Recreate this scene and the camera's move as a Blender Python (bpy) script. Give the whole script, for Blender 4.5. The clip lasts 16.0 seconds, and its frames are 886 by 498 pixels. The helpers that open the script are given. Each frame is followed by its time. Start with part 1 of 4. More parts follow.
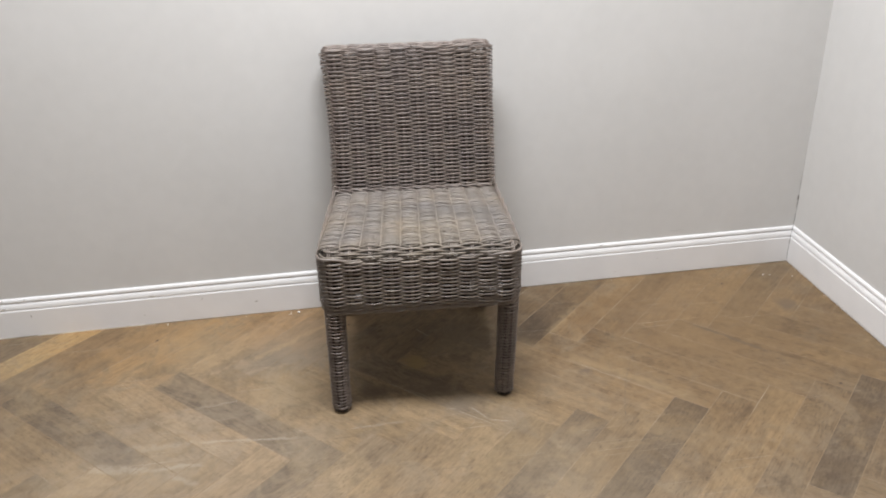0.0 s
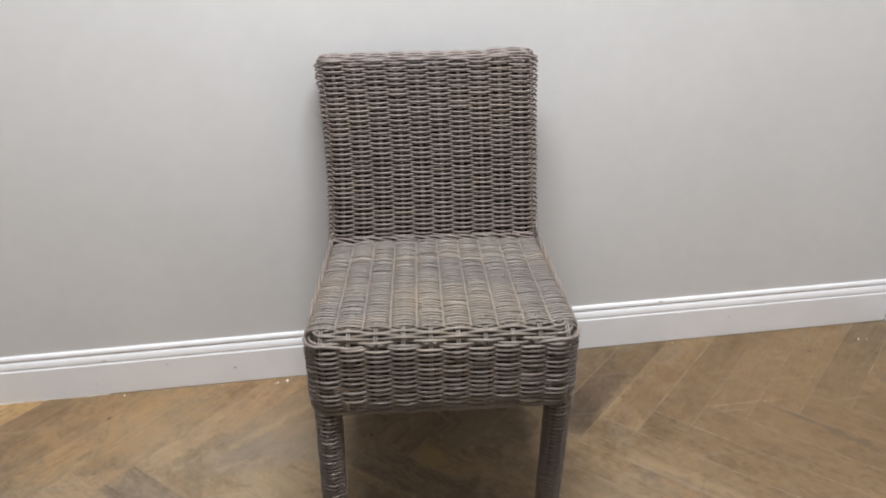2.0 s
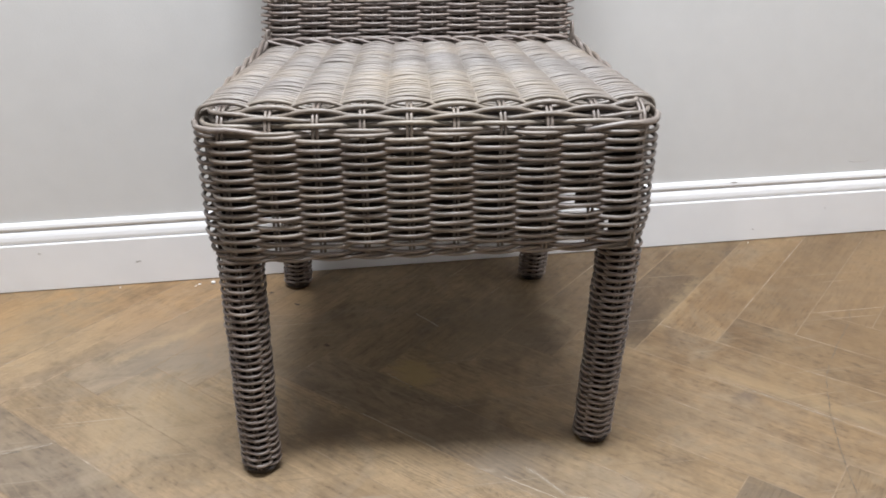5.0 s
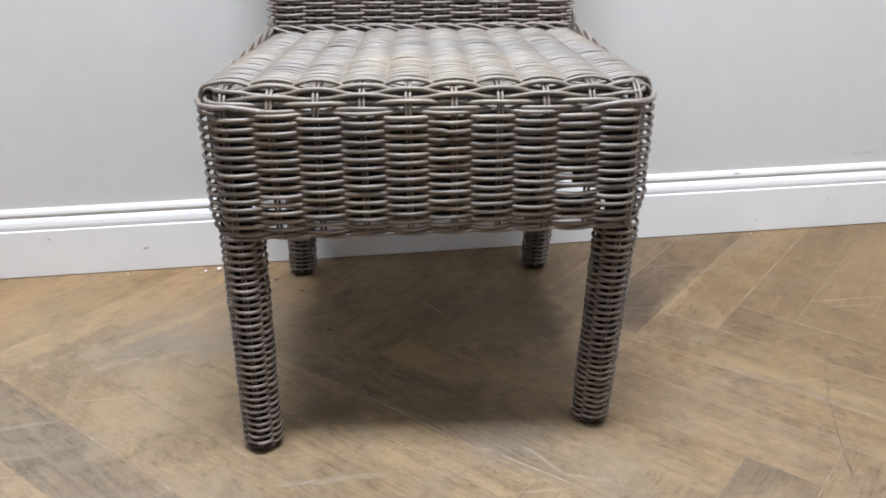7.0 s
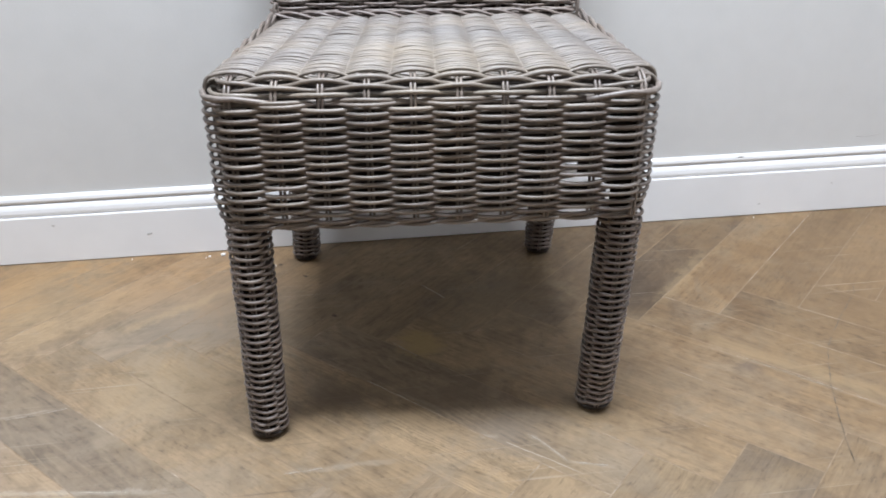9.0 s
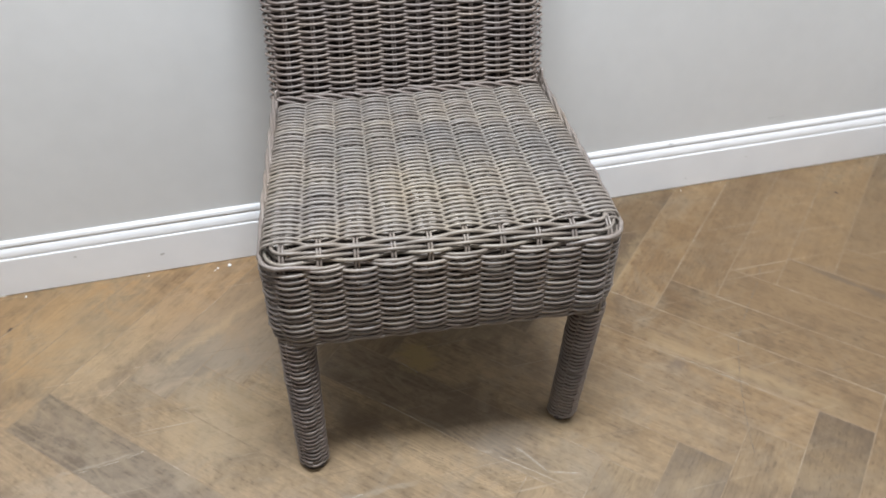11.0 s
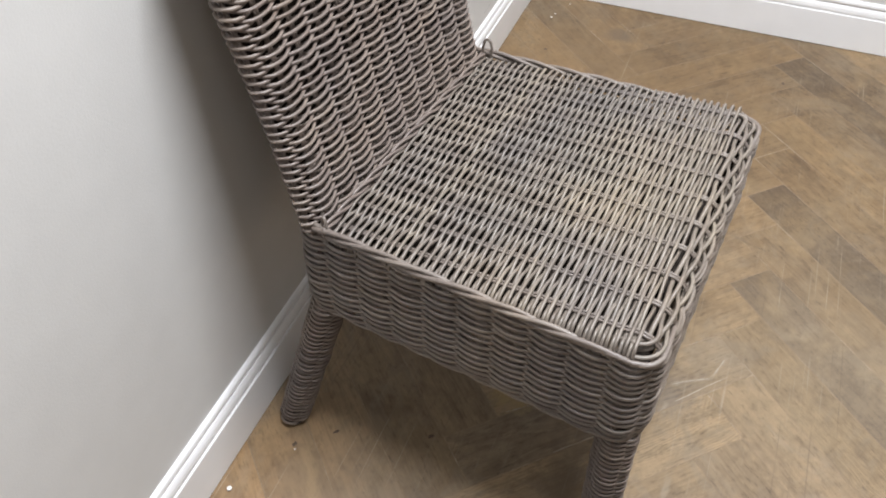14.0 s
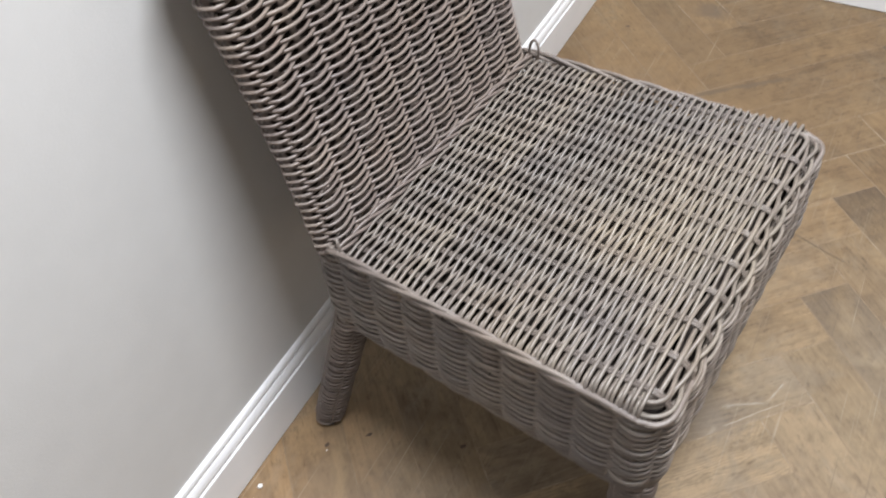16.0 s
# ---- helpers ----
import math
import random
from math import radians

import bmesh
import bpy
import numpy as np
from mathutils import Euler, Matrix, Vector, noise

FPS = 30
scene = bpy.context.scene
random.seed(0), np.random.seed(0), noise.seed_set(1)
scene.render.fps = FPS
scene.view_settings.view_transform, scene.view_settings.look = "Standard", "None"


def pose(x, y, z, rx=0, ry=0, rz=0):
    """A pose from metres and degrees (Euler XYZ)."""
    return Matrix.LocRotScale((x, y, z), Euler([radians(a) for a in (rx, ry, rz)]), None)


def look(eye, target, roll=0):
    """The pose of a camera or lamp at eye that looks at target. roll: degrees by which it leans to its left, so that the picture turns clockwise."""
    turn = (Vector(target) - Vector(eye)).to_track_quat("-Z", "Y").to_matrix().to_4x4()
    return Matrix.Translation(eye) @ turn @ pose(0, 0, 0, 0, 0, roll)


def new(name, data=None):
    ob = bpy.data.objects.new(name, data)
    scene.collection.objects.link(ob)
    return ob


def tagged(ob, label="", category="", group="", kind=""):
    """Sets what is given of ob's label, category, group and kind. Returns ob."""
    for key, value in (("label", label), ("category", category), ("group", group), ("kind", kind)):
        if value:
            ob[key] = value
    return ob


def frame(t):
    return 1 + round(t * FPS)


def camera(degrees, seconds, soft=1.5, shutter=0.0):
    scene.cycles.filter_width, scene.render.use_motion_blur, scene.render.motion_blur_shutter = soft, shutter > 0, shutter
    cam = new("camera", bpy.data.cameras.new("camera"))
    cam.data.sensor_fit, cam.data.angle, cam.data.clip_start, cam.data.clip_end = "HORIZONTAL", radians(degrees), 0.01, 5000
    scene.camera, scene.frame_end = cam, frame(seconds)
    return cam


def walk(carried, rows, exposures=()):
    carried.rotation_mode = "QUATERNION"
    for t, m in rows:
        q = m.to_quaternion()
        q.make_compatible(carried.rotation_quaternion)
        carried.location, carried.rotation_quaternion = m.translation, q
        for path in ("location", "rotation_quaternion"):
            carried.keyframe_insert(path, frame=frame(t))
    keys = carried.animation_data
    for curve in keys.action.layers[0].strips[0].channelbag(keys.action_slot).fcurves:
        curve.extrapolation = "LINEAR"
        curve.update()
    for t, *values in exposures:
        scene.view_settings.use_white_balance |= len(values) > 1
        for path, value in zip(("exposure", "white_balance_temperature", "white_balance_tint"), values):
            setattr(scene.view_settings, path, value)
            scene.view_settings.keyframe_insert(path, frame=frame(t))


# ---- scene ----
cam = camera(54.6, 16.0, 1.8, 0.4)
PATH = [
    (0, (-0.334, -2.415, 1.386), (-0.064, -0.646, 0.494), -1.4),
    (0.5, (-0.319, -2.336, 1.349), (-0.109, -0.582, 0.412), -1.4),
    (1, (-0.373, -2.212, 1.356), (-0.174, -0.459, 0.413), -1.4),
    (1.5, (-0.355, -2.06, 1.332), (-0.155, -0.305, 0.393), -1.6),
    (2, (-0.291, -1.868, 1.299), (-0.04, -0.104, 0.39), -0.8),
    (2.5, (-0.307, -1.688, 1.275), (-0.06, 0.083, 0.378), -1.1),
    (3, (-0.311, -1.525, 1.163), (-0.061, 0.241, 0.258), -1.1),
    (3.5, (-0.279, -1.439, 0.973), (-0.024, 0.321, 0.057), -1.0),
    (4, (-0.248, -1.433, 0.783), (0.027, 0.334, -0.112), -0.3),
    (6.5, (-0.219, -1.483, 0.703), (0.028, 0.317, -0.134), -0.4),
    (7, (-0.216, -1.478, 0.701), (0.025, 0.318, -0.145), -0.4),
    (7.5, (-0.219, -1.481, 0.701), (0.018, 0.311, -0.155), -0.5),
    (8, (-0.218, -1.489, 0.692), (0.015, 0.297, -0.176), -0.6),
    (10.5, (-0.253, -1.441, 1.026), (0.02, 0.174, -0.122), -0.2),
    (11, (-0.328, -1.428, 1.209), (0.041, 0.037, -0.102), -0.1),
    (11.5, (-0.516, -1.302, 1.251), (0.123, 0.044, -0.082), -1.0),
    (12, (-0.654, -1.121, 1.246), (0.125, 0.179, -0.06), -0.8),
    (12.5, (-0.748, -0.912, 1.265), (0.208, 0.26, -0.043), -0.1),
    (13, (-0.857, -0.753, 1.232), (0.331, 0.107, -0.128), 1.0),
    (13.5, (-0.934, -0.602, 1.204), (0.389, -0.014, -0.175), 0.8),
    (14, (-0.95, -0.553, 1.163), (0.39, -0.046, -0.233), 0.7),
    (14.5, (-0.962, -0.525, 1.129), (0.369, -0.034, -0.28), 0.5),
    (15, (-0.955, -0.526, 1.127), (0.351, -0.032, -0.305), -0.6),
    (15.5, (-0.917, -0.545, 1.157), (0.294, 0.057, -0.316), -3.8),
    (16, (-0.812, -0.616, 1.199), (0.333, 0.09, -0.28), -5.0),
]
walk(cam, [(t, look(eye, target, roll)) for t, eye, target, roll in PATH],
     [(0, -0.26, 6600, 10), (0.7, -0.15, 6450, 10), (2.0, -0.32, 6480, 10), (3.0, -0.35, 6650, 10), (3.5, -0.20, 6780, 10), (4.0, -0.04, 6600, 10), (6.5, 0.10, 6120, 8.5), (7.0, 0.11, 6060, 8.5),
      (8.0, 0.12, 6000, 8.5), (10.5, 0.03, 5880, 8.5), (11.0, -0.04, 6150, 7.5), (11.5, -0.10, 6080, 9), (12.5, -0.19, 6450, 9), (13.3, -0.17, 6470, 10), (14.5, 0.01, 6360, 9), (15.0, 0.04, 6300, 9), (16.0, -0.07, 6330, 9.5)])

# ---- light ----
world = bpy.data.worlds.new("world")
scene.world = world
world.use_nodes = True
world.node_tree.nodes["Background"].inputs[0].default_value = (0.75, 0.8, 0.9, 1)
world.node_tree.nodes["Background"].inputs[1].default_value = 0.02


def ceiling_lamp(x, y, long, wide, watts, colour=(0.955, 0.985, 1.03)):
    data = bpy.data.lights.new("panel_light", "AREA")
    data.shape, data.size, data.size_y, data.energy, data.color = "RECTANGLE", long, wide, watts, colour
    ob = new("panel_light", data)
    ob.matrix_world = pose(x, y, 2.88, 0, 0, 0)
    return ob


LAMPS = [(-0.18, -0.89, 1.20, 0.45, 138), (0.05, -3.30, 0.60, 0.60, 5), (-2.2, -1.90, 0.60, 0.60, 12)]
for lx, ly, long, wide, watts in LAMPS:
    ceiling_lamp(lx, ly, long, wide, watts)


# ---- materials ----
def material(name, rough=0.5, spec=0.5):
    m = bpy.data.materials.new(name)
    m.use_nodes = True
    nt = m.node_tree
    b = nt.nodes["Principled BSDF"]
    b.inputs["Roughness"].default_value = rough
    b.inputs["Specular IOR Level"].default_value = spec
    return m, nt, b


def node(nt, kind, **values):
    n = nt.nodes.new(kind)
    for k, v in values.items():
        n.inputs[k.replace("_", " ")].default_value = v
    return n


def coords(nt, scale=(1, 1, 1), rot=(0, 0, 0), which="Object"):
    tc = nt.nodes.new("ShaderNodeTexCoord")
    mp = nt.nodes.new("ShaderNodeMapping")
    mp.inputs["Scale"].default_value, mp.inputs["Rotation"].default_value = scale, rot
    nt.links.new(tc.outputs[which], mp.inputs["Vector"])
    return mp


def ramp(nt, src, stops):
    r = nt.nodes.new("ShaderNodeValToRGB")
    e = r.color_ramp.elements
    while len(e) < len(stops):
        e.new(0.5)
    for el, (p, c) in zip(e, stops):
        el.position, el.color = p, (*c, 1)
    nt.links.new(src, r.inputs[0])
    return r


def mixc(nt, fac, a, b, mode="MIX"):
    n = nt.nodes.new("ShaderNodeMix")
    n.data_type, n.blend_type = "RGBA", mode
    for sock, v in ((n.inputs[0], fac), (n.inputs[6], a), (n.inputs[7], b)):
        if isinstance(v, (int, float)):
            sock.default_value = v
        elif isinstance(v, tuple):
            sock.default_value = (*v, 1)
        else:
            nt.links.new(v, sock)
    return n.outputs[2]


def bump(nt, b, height, strength, dist):
    n = nt.nodes.new("ShaderNodeBump")
    n.inputs["Strength"].default_value, n.inputs["Distance"].default_value = strength, dist
    nt.links.new(height, n.inputs["Height"])
    nt.links.new(n.outputs[0], b.inputs["Normal"])


def plain(name, colour, rough=0.5, spec=0.5, grain=0.08, scale=20.0, relief=0.0):
    """A painted or moulded surface with faint mottling at two scales."""
    m, nt, b = material(name, rough, spec)
    mp = coords(nt)
    n1 = node(nt, "ShaderNodeTexNoise", Scale=scale, Detail=6.0)
    n2 = node(nt, "ShaderNodeTexNoise", Scale=scale * 0.07, Detail=3.0)
    for n in (n1, n2):
        nt.links.new(mp.outputs[0], n.inputs["Vector"])
    lo = tuple(c * (1 - grain) for c in colour)
    hi = tuple(min(1.0, c * (1 + grain)) for c in colour)
    c1 = ramp(nt, n1.outputs[0], [(0.3, lo), (0.7, hi)])
    c2 = ramp(nt, n2.outputs[0], [(0.3, (0.94, 0.94, 0.94)), (0.7, (1, 1, 1))])
    nt.links.new(mixc(nt, 1.0, c1.outputs[0], c2.outputs[0], "MULTIPLY"), b.inputs["Base Color"])
    if relief:
        n3 = node(nt, "ShaderNodeTexNoise", Scale=scale * 12, Detail=4.0)
        nt.links.new(mp.outputs[0], n3.inputs["Vector"])
        bump(nt, b, n3.outputs[0], 0.3, relief)
    return m


WALL_PAINT = plain("wall_paint", (0.624, 0.611, 0.595), 0.6, 0.35, 0.015, 25.0, 0.0006)
WHITE_GLOSS = plain("white_gloss_paint", (0.82, 0.81, 0.81), 0.28, 0.5, 0.02, 14.0, 0.0003)
CEILING_WHITE = plain("ceiling_white", (0.80, 0.79, 0.77), 0.8, 0.3, 0.02, 10.0)
DARK_GLIDE = plain("dark_glide", (0.03, 0.022, 0.018), 0.5, 0.4, 0.3, 60.0)
SUBFLOOR = plain("joint_dark", (0.13, 0.095, 0.065), 0.8, 0.2, 0.2, 40.0)
CRUMB = plain("plaster_crumb_white", (0.75, 0.72, 0.68), 0.8, 0.3, 0.08, 90.0)
CRACK = plain("crack_dark", (0.12, 0.11, 0.10), 0.9, 0.2, 0.2, 60.0)
# near-black, so the gaps in the weave get their shade from its colour
SHADED_CORE_WOOD = plain("shaded_core_wood", (0.026, 0.019, 0.015), 0.8, 0.2, 0.3, 40.0)


def cane(name, tint=(1, 1, 1)):
    """Greyed rattan: every strand its own tone, sun-bleached and worn patches along it."""
    m, nt, b = material(name, 0.45, 0.45)
    geo = nt.nodes.new("ShaderNodeNewGeometry")
    info = nt.nodes.new("ShaderNodeObjectInfo")
    mix = nt.nodes.new("ShaderNodeMath")
    mix.operation = "ADD"
    nt.links.new(geo.outputs["Random Per Island"], mix.inputs[0])
    nt.links.new(info.outputs["Random"], mix.inputs[1])
    fr = nt.nodes.new("ShaderNodeMath")
    fr.operation = "FRACT"
    nt.links.new(mix.outputs[0], fr.inputs[0])
    tone = ramp(nt, fr.outputs[0],
                [(0.0, (0.164, 0.132, 0.113)), (0.3, (0.184, 0.151, 0.129)), (0.55, (0.190, 0.158, 0.138)),
                 (0.8, (0.206, 0.172, 0.147)), (1.0, (0.218, 0.181, 0.151))])
    b.inputs["Coat Weight"].default_value, b.inputs["Coat Roughness"].default_value = 0.34, 0.34
    mp = coords(nt)
    big = node(nt, "ShaderNodeTexNoise", Scale=9.0, Detail=3.0)
    mid = node(nt, "ShaderNodeTexNoise", Scale=55.0, Detail=4.0)
    fine = node(nt, "ShaderNodeTexNoise", Scale=420.0, Detail=4.0)
    for n in (big, mid, fine):
        nt.links.new(mp.outputs[0], n.inputs["Vector"])
    cb = ramp(nt, big.outputs[0], [(0.32, (0.88, 0.89, 0.93)), (0.5, (1, 1, 1)), (0.7, (1.10, 1.07, 1.01))])
    cm = ramp(nt, mid.outputs[0], [(0.25, (0.82, 0.80, 0.78)), (0.5, (1, 1, 1)), (0.8, (1.14, 1.13, 1.11))])
    cf = ramp(nt, fine.outputs[0], [(0.25, (0.82, 0.82, 0.82)), (0.75, (1.1, 1.1, 1.1))])
    c = mixc(nt, 1.0, tone.outputs[0], cb.outputs[0], "MULTIPLY")
    c = mixc(nt, 1.0, c, cm.outputs[0], "MULTIPLY")
    c = mixc(nt, 1.0, c, cf.outputs[0], "MULTIPLY")
    c = mixc(nt, 1.0, c, tint, "MULTIPLY")
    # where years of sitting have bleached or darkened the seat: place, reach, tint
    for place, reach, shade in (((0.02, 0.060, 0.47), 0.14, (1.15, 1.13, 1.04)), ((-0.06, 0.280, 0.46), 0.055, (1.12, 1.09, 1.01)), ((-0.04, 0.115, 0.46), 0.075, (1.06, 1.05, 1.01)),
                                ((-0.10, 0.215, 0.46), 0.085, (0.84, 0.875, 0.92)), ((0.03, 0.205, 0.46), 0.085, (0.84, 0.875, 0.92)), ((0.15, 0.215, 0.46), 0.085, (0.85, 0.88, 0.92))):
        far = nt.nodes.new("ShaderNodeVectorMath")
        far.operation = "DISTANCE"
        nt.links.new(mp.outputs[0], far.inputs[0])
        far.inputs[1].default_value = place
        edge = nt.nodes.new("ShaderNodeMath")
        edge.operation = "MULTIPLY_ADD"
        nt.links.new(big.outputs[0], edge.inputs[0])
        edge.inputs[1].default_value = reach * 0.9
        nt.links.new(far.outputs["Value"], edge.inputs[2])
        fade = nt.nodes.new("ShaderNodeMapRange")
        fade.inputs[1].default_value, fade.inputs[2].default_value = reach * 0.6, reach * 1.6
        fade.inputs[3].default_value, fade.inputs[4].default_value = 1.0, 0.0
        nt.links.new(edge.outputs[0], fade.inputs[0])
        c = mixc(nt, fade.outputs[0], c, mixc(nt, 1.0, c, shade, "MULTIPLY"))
    nt.links.new(c, b.inputs["Base Color"])
    rr = nt.nodes.new("ShaderNodeMapRange")
    rr.inputs[3].default_value, rr.inputs[4].default_value = 0.38, 0.56
    nt.links.new(mid.outputs[0], rr.inputs[0])
    nt.links.new(rr.outputs[0], b.inputs["Roughness"])
    bump(nt, b, fine.outputs[0], 0.25, 0.0006)
    return m


CANE = cane("greyed_rattan")
# the backrest has kept more of its brown stain, the seat has weathered to a greyer tone; the legs' shade is put into
# the darker tint
CANE_BACK = cane("red_brown_shaded_rattan", (0.89, 0.850, 0.848))
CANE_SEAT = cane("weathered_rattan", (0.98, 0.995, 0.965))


PALE, UMBER, GOLD = (0.36, 0.315, 0.255), (0.120, 0.086, 0.058), (0.315, 0.226, 0.128)
# dry pale smears and dark or golden bands across the boards: ends, half width, strength, tone
SMEARS = [((-0.748, -0.474), (-0.596, -0.458), 0.004, 0.40, PALE), ((-0.88, -0.614), (-0.70, -0.618), 0.014, 0.31, PALE), ((-0.72, -0.616), (-0.415, -0.647), 0.006, 0.48, PALE),
          ((-0.96, -0.672), (-0.80, -0.702), 0.016, 0.42, PALE), ((-0.84, -0.700), (-0.66, -0.702), 0.012, 0.44, PALE), ((-0.76, -0.735), (-0.67, -0.785), 0.010, 0.34, PALE),
          ((-0.335, -0.634), (-0.160, -0.631), 0.006, 0.28, PALE), ((0.004, -0.602), (0.040, -0.660), 0.004, 0.34, PALE), ((0.038, -0.662), (0.100, -0.682), 0.004, 0.30, PALE),
          ((-0.060, -0.600), (-0.030, -0.601), 0.007, 0.28, PALE), ((0.30, -0.425), (0.56, -0.680), 0.003, 0.18, PALE), ((-0.152, -0.492), (-0.100, -0.536), 0.005, 0.22, PALE),
          ((0.12, 0.02), (0.255, -0.345), 0.030, 0.35, UMBER), ((0.735, -0.312), (0.915, -0.530), 0.010, 0.75, UMBER), ((0.36, -0.470), (0.56, -0.655), 0.012, 0.35, UMBER),
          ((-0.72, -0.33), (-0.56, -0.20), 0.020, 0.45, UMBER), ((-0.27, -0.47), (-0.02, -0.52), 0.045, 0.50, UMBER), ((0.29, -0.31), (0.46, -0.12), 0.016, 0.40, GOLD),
          ((-0.205, -0.445), (-0.103, -0.549), 0.0014, 0.75, PALE), ((-0.033, -0.610), (0.056, -0.690), 0.0014, 0.70, PALE), ((0.092, -0.608), (0.187, -0.707), 0.0014, 0.60, PALE),
          ((-0.30, -0.075), (-0.60, -0.285), 0.014, 0.40, GOLD), ((0.30, -0.395), (0.62, -0.70), 0.022, 0.35, GOLD)]

# place, reach, tone, strength; two wide ones paint in a brighter left, dimmer right
PATCHES_AND_LIGHT = [(-0.103, -0.361, 0.045, (0.310, 0.222, 0.104), 0.85), (-0.248, -0.491, 0.055, (0.105, 0.072, 0.046), 0.65), (-0.049, -0.485, 0.060, (0.100, 0.070, 0.047), 0.65),
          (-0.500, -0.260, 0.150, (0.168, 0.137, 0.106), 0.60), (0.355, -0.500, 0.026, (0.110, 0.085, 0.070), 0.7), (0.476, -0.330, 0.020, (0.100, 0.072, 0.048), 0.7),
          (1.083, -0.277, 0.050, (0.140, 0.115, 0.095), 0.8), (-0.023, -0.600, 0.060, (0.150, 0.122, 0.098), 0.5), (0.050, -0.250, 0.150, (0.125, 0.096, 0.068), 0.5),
          (-0.620, -0.720, 0.400, (0.300, 0.242, 0.178), 0.15), (-0.750, -0.150, 0.280, (0.300, 0.215, 0.128), 0.40), (0.760, -0.240, 0.460, (0.200, 0.136, 0.080), 0.40),
          (-0.420, -0.190, 0.200, (0.190, 0.155, 0.122), 0.50), (-0.900, -0.640, 0.260, (0.250, 0.205, 0.155), 0.22), (-0.480, -0.420, 0.120, (0.290, 0.215, 0.130), 0.45),
          (0.200, -0.900, 0.300, (0.255, 0.196, 0.130), 0.25)]


# redder old finish, plus light balance put into colour, right darker, left paler: place, reach, tint
FINISH_AND_LIGHT = [(0.80, -0.40, 0.80, (0.83, 0.765, 0.675)), (0.34, -0.16, 0.30, (0.84, 0.80, 0.75)), (-0.45, -0.06, 0.24, (1.13, 1.00, 0.84)), (-0.95, -0.05, 0.32, (1.10, 0.98, 0.82)),
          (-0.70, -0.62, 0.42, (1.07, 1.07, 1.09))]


def floor_wear_and_light():
    """Old stains, other patches, dry smears and painted-in light balance across the boards, shared by every board."""
    nt = bpy.data.node_groups.new("floor_wear_and_light", "ShaderNodeTree")
    for nm, kind in (("Color", "NodeSocketColor"), ("Place", "NodeSocketVector"), ("Rub", "NodeSocketFloat"), ("Mottle", "NodeSocketFloat")):
        nt.interface.new_socket(nm, in_out="INPUT", socket_type=kind)
    nt.interface.new_socket("Color", in_out="OUTPUT", socket_type="NodeSocketColor")
    c, place, rub, mottle = list(nt.nodes.new("NodeGroupInput").outputs)[:4]

    def calc(op, x, y=0.0):
        n = nt.nodes.new("ShaderNodeMath")
        n.operation = op
        for sock, v in zip(n.inputs, (x, y)):
            if isinstance(v, (int, float)):
                sock.default_value = v
            else:
                nt.links.new(v, sock)
        return n.outputs[0]

    def vec(op, x, y):
        n = nt.nodes.new("ShaderNodeVectorMath")
        n.operation = op
        nt.links.new(x, n.inputs[0])
        n.inputs[1].default_value = y
        return n.outputs["Value"] if op in ("DOT_PRODUCT", "DISTANCE") else n.outputs[0]

    def fade(src, lo, hi, much):
        n = nt.nodes.new("ShaderNodeMapRange")
        n.interpolation_type = "SMOOTHSTEP"
        for i, v in ((1, lo), (2, hi), (3, much), (4, 0.0)):
            n.inputs[i].default_value = v
        nt.links.new(src, n.inputs[0])
        return n.outputs[0]

    rough = calc("SUBTRACT", rub, 0.5)
    grit = calc("MULTIPLY", calc("SUBTRACT", mottle, 0.5), 2.6)
    for sx, sy, reach, col, much in PATCHES_AND_LIGHT:
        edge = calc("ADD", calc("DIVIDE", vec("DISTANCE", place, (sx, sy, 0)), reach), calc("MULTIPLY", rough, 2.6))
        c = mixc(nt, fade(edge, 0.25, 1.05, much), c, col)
    for sx, sy, reach, tint in FINISH_AND_LIGHT:
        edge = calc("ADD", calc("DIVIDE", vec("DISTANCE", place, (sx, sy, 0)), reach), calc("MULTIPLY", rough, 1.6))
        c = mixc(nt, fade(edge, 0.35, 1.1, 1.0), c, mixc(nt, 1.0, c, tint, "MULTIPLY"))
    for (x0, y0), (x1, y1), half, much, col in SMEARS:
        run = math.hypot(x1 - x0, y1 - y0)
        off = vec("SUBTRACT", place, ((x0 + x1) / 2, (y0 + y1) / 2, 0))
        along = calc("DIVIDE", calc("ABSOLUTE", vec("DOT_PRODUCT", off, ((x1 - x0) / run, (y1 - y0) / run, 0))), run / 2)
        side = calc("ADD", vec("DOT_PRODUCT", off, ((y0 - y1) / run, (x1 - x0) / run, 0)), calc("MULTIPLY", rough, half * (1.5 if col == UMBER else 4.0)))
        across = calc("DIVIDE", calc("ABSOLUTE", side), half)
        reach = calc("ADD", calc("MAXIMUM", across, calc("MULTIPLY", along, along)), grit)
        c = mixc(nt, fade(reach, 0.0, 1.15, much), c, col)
    nt.links.new(c, nt.nodes.new("NodeGroupOutput").inputs[0])
    return nt


WEAR_AND_LIGHT = floor_wear_and_light()


